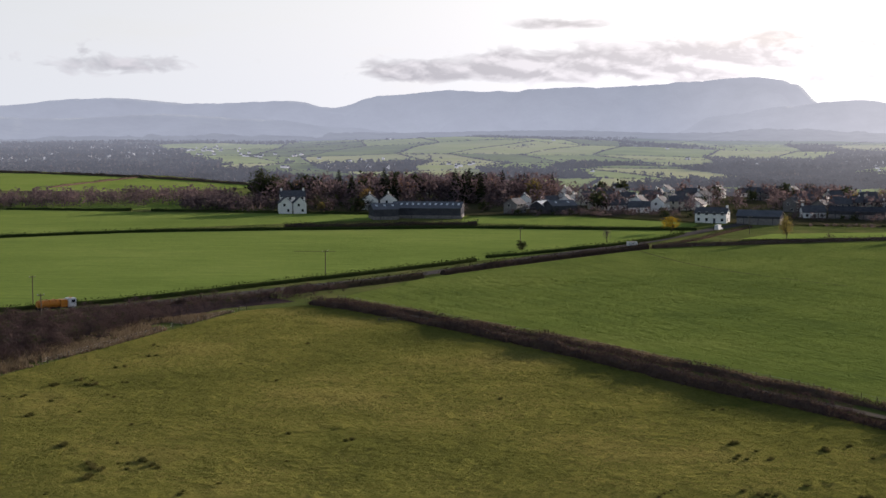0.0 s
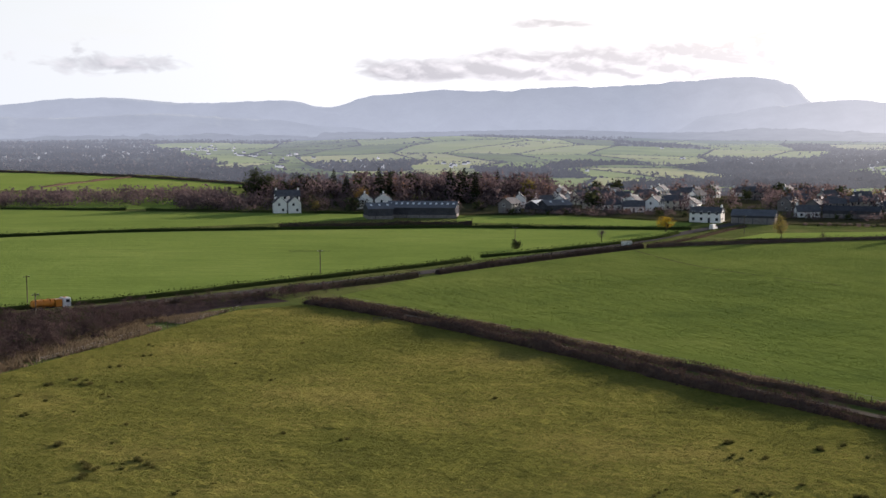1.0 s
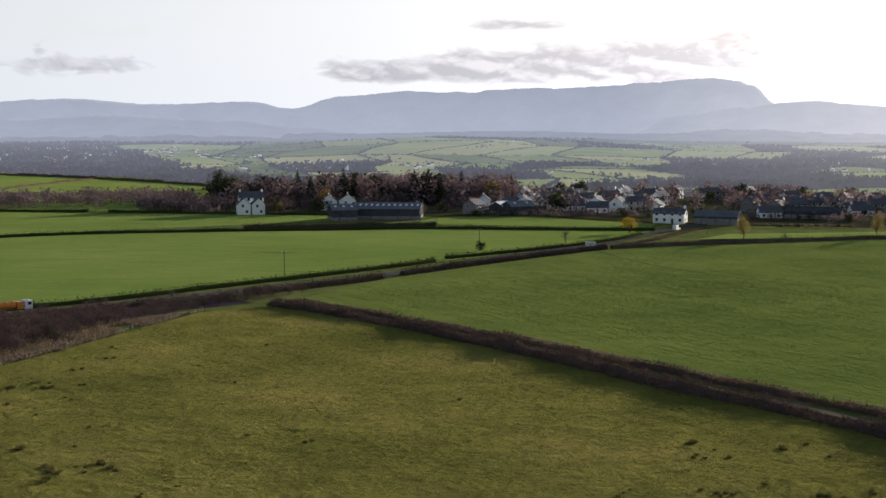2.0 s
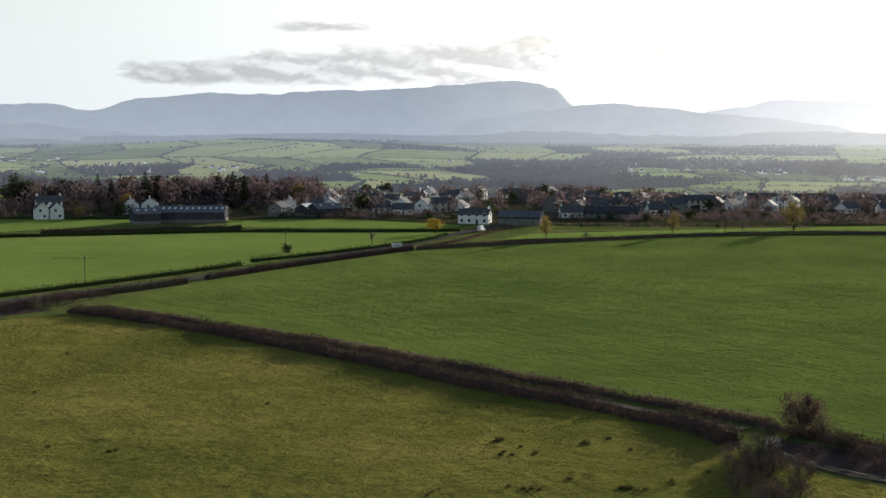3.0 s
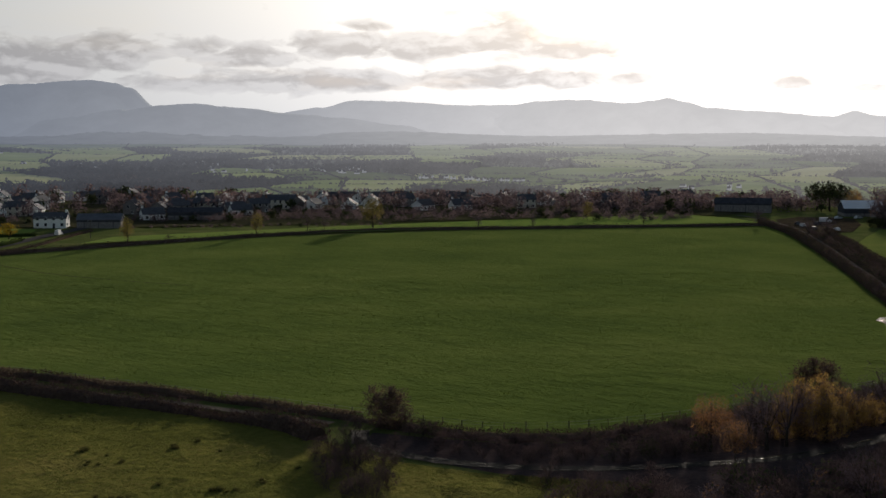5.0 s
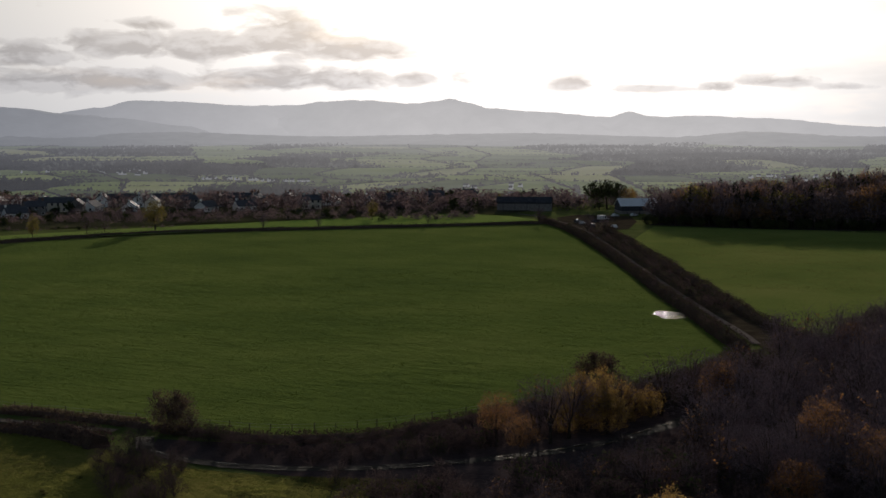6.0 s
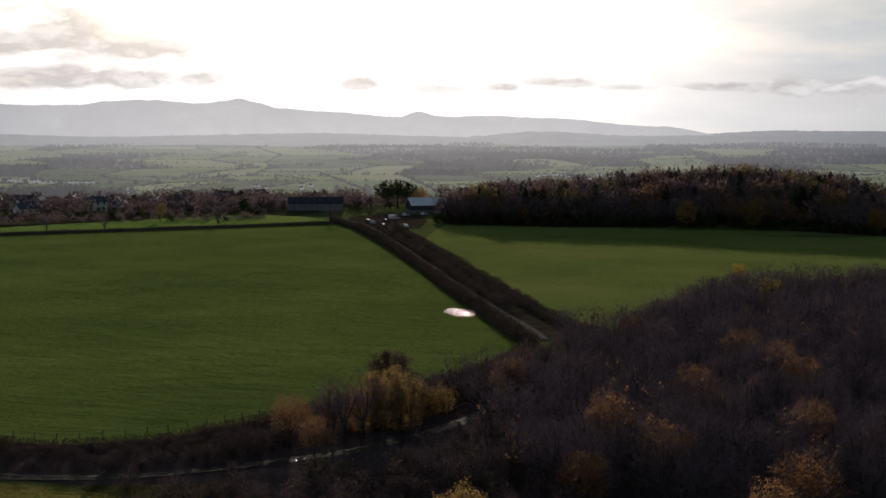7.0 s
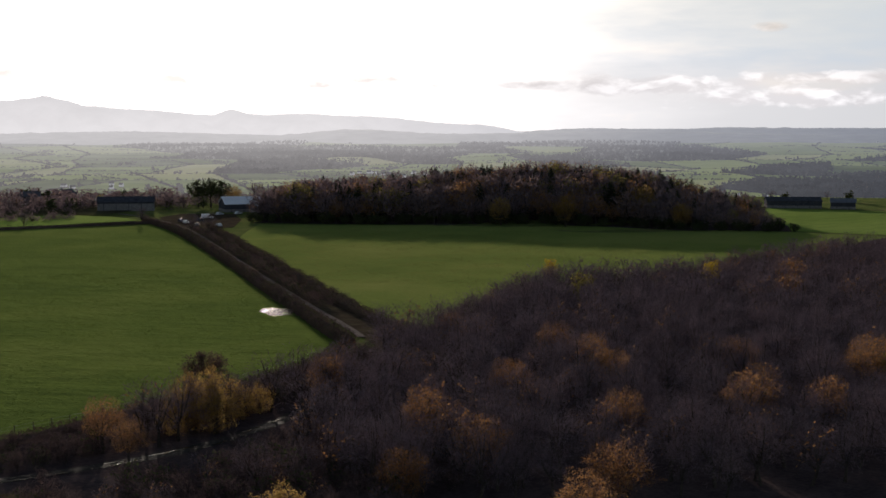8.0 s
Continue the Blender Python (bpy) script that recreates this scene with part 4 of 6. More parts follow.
# plantation on the rise
for x, y in scatter(HILL, 5.0, rnd):
    deep = off_line(x, y, HILL[:9])
    if deep > 75:
        continue
    if deep < 9:
        kind = rnd.choice(["bare_c", "far_a", "rust", "rust", "far_b", "orange"])
        h = rnd.uniform(9, 15)
    else:
        kind = rnd.choices(["spruce_a", "spruce_b", "far_a", "far_b", "bare_c", "rust", "gold_b", "orange"], [3.2, 2.2, 3, 4, 4, 4, 0.9, 1.2])[0]
        h = rnd.uniform(15, 18) if kind.startswith("spruce") else rnd.uniform(13.5, 18)
    h *= min(1, 0.22 + 0.78 * (off_line(x, y, [(521, 250), (552, 270)]) / 60) ** 0.8) * (0.78 + 0.22 * smooth(off_line(x, y, [(425, 455), (490, 505)]) / 22))
    plant(kind, x, y, h, rnd, "trees of the plantation", rnd.uniform(1.1, 1.5), not kind.startswith("spruce") or deep > 26)
for az, r, h in [(60.2, 574, 11), (55.6, 582, 13), (53.0, 590, 12), (58.7, 590, 16), (42.3, 735, 11), (-3.1, 712, 10)]:
    plant("gold", *bearing(az, r), h, rnd, "trees of the plantation", 1.2)
hill_foot = along(HILL[:9], 2.0)
for i in range(44):
    f = i / 43
    p = Vector(hill_foot[int(f * (len(hill_foot) - 1))])
    plant("laurel", p.x + rnd.uniform(-2, 2), p.y + rnd.uniform(-2, 2), rnd.uniform(3.5, 5.5), rnd, "bushes at the plantation's edge", 1.5)

# gully of scrub below the pasture, beside the road
for x, y in scatter([(-84, 240), (-78, 256), (-70, 286), (-60, 318), (-50, 336), (-34, 352), (-30, 364), (-44, 364), (-66, 346), (-90, 322), (-130, 290), (-130, 240)], 3.3, rnd, [(ROAD, 5.0)]):
    tall = 1.0 if math.hypot(x, y) > 320 else 1.5
    plant(rnd.choice(["scrub_a", "scrub_a", "scrub_b"]), x, y, rnd.uniform(1.7, 3.0) * tall, rnd, "scrub in the gully", 1.4, rnd.random() < 0.75)

for (x, y) in along([(378, 432), (354, 394), (279, 284), (245, 232)], 2.6):
    plant(rnd.choice(["scrub_a", "scrub_b"]), x - 3 + rnd.uniform(-1.5, 1.5), y + 2 + rnd.uniform(-1.5, 1.5), rnd.uniform(1.8, 3.6), rnd, "scrub beside the lane", 1.3, True)
for (x, y) in along([(392, 450), (362, 405), (314, 333), (270, 268), (243, 228)], 2.2):
    plant(rnd.choice(["scrub_a", "scrub_b"]), x + rnd.uniform(0, 3), y - rnd.uniform(0, 2), rnd.uniform(1.2, 2.6), rnd, "scrub beside the lane", 1.4, True)
for (x, y) in along([(398, 494), (372, 443), (324, 369), (286, 312), (254, 266), (231, 231), (207, 197)], 5.0):
    plant(rnd.choice(["scrub_a", "scrub_b"]), x + rnd.uniform(-1, 1), y + rnd.uniform(-1, 1), rnd.uniform(2.2, 3.6), rnd, "scrub beside the lane", 1.3, True)
for (x, y) in along(PASTURE_EDGE, 4.2):
    if rnd.random() < 0.7:
        plant(rnd.choice(["scrub_a", "scrub_a", "scrub_b"]), x + rnd.uniform(-0.5, 1.5), y + rnd.uniform(0, 2), rnd.uniform(1.6, 2.8), rnd, "bushes in the field hedge", 1.3, True)
for x, y in [(-36, 356), (-33, 360), (-39, 353), (-29, 362), (-43, 350), (-26, 366), (-35, 366)]:
    plant("scrub_a", x, y, rnd.uniform(2.2, 3.4), rnd, "bushes at the road corner", 1.4)

# single trees by the hedges
for kind, az, r, h, fat in [("yellow", 9.1, 562, 6.4, 2.0), ("bare_b", 6.6, 515, 5.0, 1.2), ("gold_b", 23.35, 592, 13, 1.3), ("gold_b", 18.7, 556, 9.5, 0.9), ("gold_b", 13.6, 530, 9.5, 0.95),
                            ("gold_b", 32.0, 640, 9, 0.9), ("bare_b", 27.6, 585, 7, 0.9), ("bare_b", 29.8, 590, 6, 0.9), ("laurel", 3.15, 482, 3.4, 1.4), ("bare_a", 20.7, 580, 8, 0.8), ("bare_a", 21.4, 582, 7, 0.8), ("bare_b", 34.2, 610, 7, 1.0),
                            ("scrub_a", 15.2, 534, 3.4, 0.9), ("bare_b", 38.7, 620, 8, 1.2), ("bare_c", 40.6, 560, 9, 1.1), ("bare_c", 41.3, 575, 8, 1.1)]:
    plant(kind, *bearing(az, r), h, rnd, "", fat)

# trees round the village
def belt(a0, a1, r0, r1, count, kinds, weights, h0, h1, group, fat=1.2):
    for _ in range(count):
        x, y = bearing(rnd.uniform(a0, a1), rnd.uniform(r0, r1))
        if off_line(x, y, ROAD) > 7:
            plant(rnd.choices(kinds, weights)[0], x, y, rnd.uniform(h0, h1), rnd, group, fat, True)


MIX = ["far_a", "far_b", "far_a", "thicket", "dark", "spruce_b", "gold_b"]
belt(-7.5, -3.0, 720, 800, 50, MIX, [3, 3, 4, 1, 2, 0.7, 0.3], 9, 16, "trees behind the village")
belt(-3.2, 4.5, 730, 830, 110, MIX, [3, 3, 4, 1, 1, 1.0, 0.1], 11, 16, "trees behind the village")
for az, h in [(-2.4, 19), (-2.0, 17), (0.5, 19), (0.8, 18), (1.1, 19), (1.5, 17), (-4.2, 18), (-3.7, 16)]:
    plant("spruce_a", *bearing(az, 740 + 9 * math.sin(az * 7)), h, rnd, "conifers behind the village", 1.2)
for az, h in [(-7.3, 20), (-6.8, 17), (-7.0, 14)]:
    plant("dark", *bearing(az, 735), h, rnd, "evergreens behind the village", 0.9)
belt(-7.5, 4.5, 715, 800, 170, ["thicket", "far_a"], [6, 1], 4, 9.5, "trees behind the village", 1.35)
belt(2.6, 36, 640, 700, 330, ["thicket", "far_b", "laurel"], [8, 0.6, 1.2], 2.0, 4.4, "garden bushes in the village", 1.4)
belt(-5.2, -2.6, 665, 700, 12, ["bare_c", "scrub_b", "laurel", "gold_b"], [3, 2, 2, 1], 4, 9, "trees in the gardens")
belt(-18.5, -8.5, 735, 810, 190, ["thicket", "far_a"], [5, 1], 5, 8.5, "copse between the fields")
belt(-10.4, -7.2, 690, 730, 60, ["thicket", "far_a"], [4, 1], 5, 8.5, "copse between the fields")
belt(2.6, 18, 670, 860, 130, MIX, [3, 2, 4, 3, 1.0, 0.2, 0.1], 5, 11, "trees in the village")
belt(13, 36, 690, 860, 210, MIX, [3, 2, 4, 3, 0.9, 0.1, 0.1], 6, 10.5, "trees in the village")
belt(30, 45, 715, 860, 240, MIX, [1.5, 1, 2, 9, 0.8, 0.1, 0.2], 4, 8.5, "trees beyond the farm", 1.5)
for az, r, h in [(40.9, 735, 15), (41.4, 730, 16), (41.8, 738, 14.5)]:
    plant("dark", *bearing(az, r), h, rnd, "evergreens beyond the farm", 1.1)
for a0, a1, r0, count in [(13.5, 27, 634, 210), (27, 36, 690, 130)]:
    belt(a0, a1, r0, r0 + 72, count, ["thicket", "far_a", "laurel"], [9, 0.5, 1.4], 1.8, 4.2, "hedgerow bushes before the village", 1.4)
belt(13.5, 24, 602, 612, 60, ["thicket", "laurel"], [5, 1], 1.0, 1.8, "hedgerow bushes before the village", 1.4)
belt(2.6, 9.5, 652, 664, 50, ["thicket", "laurel"], [6, 1], 2, 3.5, "hedgerow bushes before the village", 1.4)
belt(-9, 9, 676, 720, 80, ["thicket", "laurel", "far_a"], [5, 1, 2], 2.5, 6, "garden bushes in the village", 1.3)
belt(60, 70, 780, 840, 14, ["bare_c", "laurel"], [2, 2], 4, 7, "bushes at the far field's edge")

grow_groves()

# ---------- valley beyond: fields, hedge lines, woods and farms ----------
M.update(
    # emission stands for haze before the far woods and roofs
    valley_wood=distance("valley_wood", [(0.045, 0.036, 0.036), (0.08, 0.062, 0.060), (0.11, 0.09, 0.07)], HAZE_GLOW, SUNWARD_HAZE_GLOW, 0.11, 0.46, 0.01),
    hazed_valley_roof=distance("hazed_valley_roof", [(0.06, 0.06, 0.07), (0.12, 0.12, 0.13)], HAZE_GLOW, SUNWARD_HAZE_GLOW, 0.10, 0.45, 0.03, True),
    # a paler glow is mixed into the walls, which whitens their shaded sides
    hazed_valley_house=distance("hazed_valley_house", [(0.45, 0.45, 0.45), (0.75, 0.74, 0.72), (0.85, 0.85, 0.84)], (0.42, 0.44, 0.48), (0.62, 0.62, 0.62), 0.35, 0.55, 0.03, True),
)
RINGS = [1190, 1310, 1460, 1650, 1890, 2180, 2540, 3020, 3650, 4420]
# woods in the valley: bearings from, to, and heights below the horizon from, to, in degrees, and how closely they fill it
VALLEY_WOODS = [(-30, -4.5, 0.7, 2.05, 0.85), (-30, -7.5, 2.0, 3.0, 0.95), (1.5, 6.2, 2.1, 2.75, 0.6), (-3.5, 2.0, 2.55, 3.2, 0.8), (3.5, 9.0, 1.35, 1.75, 0.45), (9.4, 17.6, 1.55, 3.0, 0.96), (6.0, 13.0, 2.75, 3.1, 0.8),
                (14.0, 20.0, 1.9, 2.25, 0.8), (17.5, 19.8, 2.35, 2.8, 0.85), (12.5, 20.5, 1.0, 1.3, 0.55), (23.4, 31.5, 1.75, 2.15, 0.85), (20.5, 27.0, 1.2, 1.5, 0.55), (24.0, 34.0, 2.6, 3.0, 0.5),
                (36.2, 41.5, 1.12, 1.32, 0.75), (29.0, 34.0, 2.2, 2.5, 0.4), (43.5, 50.0, 1.15, 1.9, 0.7), (41.5, 46.5, 2.1, 2.7, 0.6), (48.0, 60.0, 0.95, 1.35, 0.75), (54.0, 58.0, 1.5, 1.9, 0.7), (60.5, 63.0, 1.3, 1.6, 0.8), (61.5, 78.0, 2.1, 2.75, 0.92), (60.0, 78.0, 0.8, 1.0, 0.6)]
VALLEY_OPEN = [(-9.0, 3.0, 0.85, 2.45), (6.2, 9.3, 2.3, 2.72), (8.0, 9.4, 1.95, 2.2), (17.8, 20.2, 2.05, 2.3), (19.8, 23.5, 2.35, 2.95), (25.5, 30.5, 2.42, 2.75), (31.5, 41.5, 1.4, 2.7), (61.0, 72.0, 1.65, 2.0)]


def valley_wood(az, low):
    for a0, a1, e0, e1 in VALLEY_OPEN:
        if a0 < az < a1 and e0 < low < e1:
            return 0.05
    for a0, a1, e0, e1, share in VALLEY_WOODS:
        if a0 < az < a1 and e0 < low < e1:
            return share
    return 0.22


def far_crowns(rnd, count=10, flecks=10):
    """Unit shapes of far trees: ragged crowns of small flecks, one metre high and wide."""
    shapes = []
    for _ in range(count):
        tri = []
        for _ in range(flecks):
            w = rand_way(rnd)
            c = Vector((w.x * 0.36, w.y * 0.36, 0.5 + 0.42 * w.z)) * rnd.uniform(0.75, 1.0)
            e, g = rand_way(rnd) * rnd.uniform(0.2, 0.4), rand_way(rnd) * rnd.uniform(0.2, 0.36)
            tri += [c - e - g * 0.4, c + e - g * 0.4, c + g]
        shapes.append(np.array([tuple(v) for v in tri], np.float32))
    return shapes


def soup(name, places, mat, label, category, rnd):
    """One mesh of many far trees from (x, y, z, width, height)."""
    shapes = far_crowns(rnd)
    co = []
    for x, y, z, w, h in places:
        t = rnd.uniform(0, 6.28)
        c, q, v = math.cos(t), math.sin(t), shapes[rnd.randrange(len(shapes))]
        co.append(np.stack([x + w * (c * v[:, 0] - q * v[:, 1]), y + w * (q * v[:, 0] + c * v[:, 1]), z + h * v[:, 2]], 1))
    co = np.concatenate(co).astype(np.float32)
    me = bpy.data.meshes.new(name)
    me.vertices.add(len(co))
    me.vertices.foreach_set("co", co.ravel())
    me.loops.add(len(co))
    me.loops.foreach_set("vertex_index", np.arange(len(co), dtype=np.int32))
    me.polygons.add(len(co) // 3)
    me.polygons.foreach_set("loop_start", np.arange(0, len(co), 3, dtype=np.int32))
    me.materials.append(mat)
    me.update(calc_edges=True)
    return tagged(new(name, me), label, category, kind="stuff")


def valley():
    rnd = random.Random(17)
    hv, hf, trees, thorns = [], [], [], []

    def house_at(x, y, w):
        z, a = land(x, y) + 1.0, rnd.uniform(0, 3.14)
        b, c, s, h = len(hv), math.cos(a), math.sin(a), rnd.uniform(2.4, 3.6)
        for u, v, k in ((-1, -0.5, -2), (1, -0.5, -2), (1, 0.5, -2), (-1, 0.5, -2), (-1, -0.5, h), (1, -0.5, h), (1, 0.5, h), (-1, 0.5, h), (-1, 0, h + 2.2), (1, 0, h + 2.2)):
            hv.append((x + w * (u * c - v * s), y + w * (u * s + v * c), z + k))
        hf.extend([tuple(b + i for i in f) for f in ((0, 1, 5, 4), (2, 3, 7, 6), (1, 2, 6, 9, 5), (3, 0, 4, 8, 7), (4, 5, 9, 8), (6, 7, 8, 9))])

    def tree(az, r, h):
        x, y = bearing(az, r)
        trees.append((x, y, land(x, y) - 0.4, h * rnd.uniform(0.75, 1.15), h))

    # corners of the fields, moved about so that no two hedges run alike
    wide = 2.9
    cols = int(104 / wide)

    def corner(i, j):
        n = Vector((i * 3.1, j * 5.7, 0.5))
        az = -25 + wide * (i + 0.5 * (j % 2)) + 0.8 * wide * noise.noise(n)
        r = RINGS[j] * (1 + 0.055 * noise.noise(n + Vector((40, 3, 0))) + 0.02 * noise.noise(Vector((az * 0.4, j * 2.3, 1))))
        return az, r

    for j in range(len(RINGS) - 1):
        for i in range(cols):
            q = [corner(i, j), corner(i + 1, j), corner(i + 1, j + 1), corner(i, j + 1)]
            mid_az, mid_r = sum(c[0] for c in q) / 4, sum(c[1] for c in q) / 4
            if min(c[1] for c in q) < edge(mid_az) + 300:
                continue
            low = math.degrees(math.atan2(EYE - land(*bearing(mid_az, mid_r)), mid_r))
            woods = valley_wood(mid_az, low)
            near = mid_r < 2300

            def at(f, g):
                az = (q[0][0] * (1 - f) + q[1][0] * f) * (1 - g) + (q[3][0] * (1 - f) + q[2][0] * f) * g
                r = (q[0][1] * (1 - f) + q[1][1] * f) * (1 - g) + (q[3][1] * (1 - f) + q[2][1] * f) * g
                return az, r

            size = wide * math.pi / 180 * mid_r * (q[3][1] - q[0][1])
            if rnd.random() < woods:
                for _ in range(int(size / (75 if near else 150 if mid_r < 3200 else 260))):
                    tree(*at(rnd.uniform(-0.06, 1.06), rnd.uniform(-0.06, 1.06)), rnd.uniform(6, 11) * (1 if near else 0.85))
                continue
            n, fv, ff = 9, [], []
            split = rnd.random() < 0.3
            for u in range(n):
                for v in range(n):
                    x, y = bearing(*at(u / (n - 1), v / (n - 1)))
                    fv.append((x, y, land(x, y) + 2.2))
            for u in range(n - 1):
                for v in range(n - 1):
                    c = u * n + v
                    ff.append((c, c + n, c + n + 1, c + 1))
            tagged(mesh("field", fv, ff, M["hazed_valley_fields"]), "pale green field across the hazy valley", "field", kind="structure")
            # hedges round it and sometimes across it, with standing trees
            lines = [((0, 0), (1, 0)), ((1, 0), (1, 1))] + ([((0.0, 0.5), (1.0, 0.55))] if split else [])
            for (f0, g0), (f1, g1) in lines:
                (a0, d0), (a1, d1) = at(f0, g0), at(f1, g1)
                span = (Vector(bearing(a0, d0)) - Vector(bearing(a1, d1))).length
                leafy_line = rnd.random() < 0.3
                for _ in range(int(span / (2.8 if near else 5.0))):
                    f = rnd.random()
                    x, y = bearing(*at(f0 + (f1 - f0) * f, g0 + (g1 - g0) * f))
                    thorns.append((x, y, land(x, y) + 1.6, rnd.uniform(2.2, 3.4) * (1 if near else 1.5), rnd.uniform(1.6, 2.8)))
                for _ in range(int(span / (16 if leafy_line else 60))):
                    f = rnd.random()
                    tree(*at(f0 + (f1 - f0) * f, g0 + (g1 - g0) * f), rnd.uniform(4.5, 9) * (1 if near else 0.8))
            if rnd.random() < 0.30:
                f0, g0 = rnd.uniform(0.2, 0.8), rnd.uniform(0.3, 0.7)
                for _ in range(rnd.randint(4, 22)):
                    tree(*at(f0 + rnd.gauss(0, 0.08), g0 + rnd.gauss(0, 0.12)), rnd.uniform(4, 8))
            if rnd.random() < 0.05:
                az, r = at(rnd.uniform(0.2, 0.8), rnd.uniform(0.2, 0.8))
                for _ in range(rnd.randint(1, 3)):
                    house_at(*bearing(az + rnd.uniform(-0.3, 0.3), r + rnd.uniform(-20, 20)), rnd.uniform(2.4, 3.6))
    # farmsteads, the white village, the caravans, and the far town among its trees
    for az, r, span, deep, count in [(-4.4, 2020, 0.45, 25, 9), (-3.4, 2000, 1.6, 20, 7), (-2.4, 2010, 0.2, 10, 3), (-3.2, 2350, 1.1, 60, 5), (22.0, 1950, 1.1, 120, 36), (22.4, 2120, 0.5, 60, 12), (28.5, 1690, 0.95, 10, 16), (26.0, 1780, 1.2, 25, 10), (15.5, 2300, 2.5, 80, 12), (18.0, 2050, 1.6, 60, 8), (2.0, 1900, 2.0, 200, 8), (11.0, 2300, 3.0, 150, 12), (61.5, 1300, 2.0, 60, 6), (48.5, 1780, 1.6, 60, 10), (36.0, 1500, 2.0, 60, 6),
                                       (-13.8, 2500, 0.8, 160, 12), (-10.2, 2900, 2.6, 220, 46), (-12.0, 3300, 3.0, 200, 24), (-6.5, 2500, 1.6, 150, 14), (-16.5, 2700, 1.5, 300, 10)]:
        for _ in range(count):
            x, y = bearing(az + rnd.uniform(-span, span), r + rnd.uniform(-deep, deep))
            house_at(x, y, rnd.uniform(2.4, 3.6) * (0.75 if count == 16 else 1.0))
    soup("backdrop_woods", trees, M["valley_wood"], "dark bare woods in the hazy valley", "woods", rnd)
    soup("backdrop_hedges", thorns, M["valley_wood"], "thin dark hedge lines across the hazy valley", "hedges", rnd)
    far_houses = mesh("backdrop_houses", hv, hf, M["hazed_valley_house"])
    far_houses.data.materials.append(M["hazed_valley_roof"])
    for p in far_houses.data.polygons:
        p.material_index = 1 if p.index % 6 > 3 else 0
    tagged(far_houses, "scattered white houses far off in the valley", "houses", kind="stuff")


valley()

# ---------- village and farms ----------
M.update(
    render_white=plain("white_render", (0.72, 0.71, 0.69), (0.86, 0.85, 0.83), 0.4, 0.9, 0, 0.01),
    render_cream=plain("cream_render", (0.48, 0.44, 0.36), (0.62, 0.58, 0.48), 0.4, 0.9, 0, 0.01),
    grey_stone=plain("grey_stone", (0.14, 0.13, 0.125), (0.27, 0.25, 0.24), 1.2, 0.95, 0, 0.03),
    slate=plain("roof_slate", (0.06, 0.062, 0.072), (0.12, 0.12, 0.135), 0.8, 0.8, 0, 0.02, 8.0, 0.12),
    glass=plain("window_glass", (0.012, 0.014, 0.018), (0.03, 0.033, 0.04), 0.5, 0.15, 0, 0, 8.0, 0.5),
    white_trim=plain("white_paint", (0.70, 0.70, 0.69), (0.82, 0.82, 0.80), 1.0, 0.5, 0, 0, 8.0, 0.3),
    brick=plain("chimney_brick", (0.13, 0.07, 0.05), (0.24, 0.14, 0.10), 2.0, 0.95),
    sheeting=plain("grey_sheeting", (0.085, 0.09, 0.105), (0.15, 0.155, 0.175), 0.3, 0.7, 0, 0.02, 8.0, 0.2),
    dark_sheeting=plain("dark_boarding", (0.045, 0.045, 0.055), (0.09, 0.09, 0.10), 0.5, 0.85),
    pale_roof=plain("pale_roof_sheets", (0.66, 0.67, 0.69), (0.80, 0.81, 0.82), 0.25, 0.4, 0.0, 0.0, 8.0, 0.5),
    concrete=plain("concrete_blocks", (0.28, 0.27, 0.25), (0.42, 0.41, 0.38), 0.6, 0.95),
    rooflight=plain("translucent_sheet", (0.55, 0.57, 0.58), (0.72, 0.73, 0.74), 1.0, 0.4, 0, 0, 8.0, 0.3),
    orange_paint=plain("orange_paint", (0.50, 0.17, 0.02), (0.66, 0.26, 0.03), 0.8, 0.4, 0, 0, 8.0, 0.4),
    white_vehicle=plain("white_vehicle_paint", (0.60, 0.60, 0.60), (0.74, 0.74, 0.74), 0.8, 0.85, 0, 0, 8.0, 0.06),
    dark_vehicle=plain("dark_vehicle_paint", (0.03, 0.035, 0.05), (0.06, 0.065, 0.08), 0.8, 0.7, 0, 0, 8.0, 0.1),
    rubber=plain("tyre_rubber", (0.015, 0.015, 0.015), (0.035, 0.035, 0.035), 2.0, 0.9),
    steel=plain("galvanised_steel", (0.35, 0.35, 0.36), (0.5, 0.5, 0.5), 2.0, 0.45, 0.8, 0),
    timber=plain("weathered_timber", (0.10, 0.08, 0.06), (0.20, 0.165, 0.13), 2.0, 0.9),
    mud=plain("wet_mud", (0.035, 0.027, 0.02), (0.075, 0.058, 0.043), 0.4, 1.0, 0, 0.08),
    worn_mud=plain("worn_mud", (0.10, 0.085, 0.065), (0.20, 0.17, 0.135), 0.3, 0.9, 0, 0.05),
    wet_track=plain("wet_track", (0.03, 0.026, 0.022), (0.07, 0.058, 0.048), 0.4, 0.95, 0, 0.05, 8.0, 0.02),
)


def water_material():
    m = bpy.data.materials.new("standing_water")
    m.use_nodes = True
    k = Nodes(m.node_tree)
    p = k.add("ShaderNodeNewGeometry").outputs["Position"]
    b = k.add("ShaderNodeBsdfPrincipled")
    k.plug(b, "Base Color", (0.03, 0.028, 0.022, 1))
    k.plug(b, "Roughness", 0.06)
    k.plug(b, "IOR", 1.33)
    n = k.add("ShaderNodeBump")
    k.plug(n, "Height", k.noise(p, 2.6, 4.0, 0.65))
    k.plug(n, "Distance", 0.16)
    k.plug(b, "Normal", n.outputs[0])
    out = k.add("ShaderNodeOutputMaterial")
    k.plug(out, 0, b.outputs[0])
    return m


M["water"] = water_material()


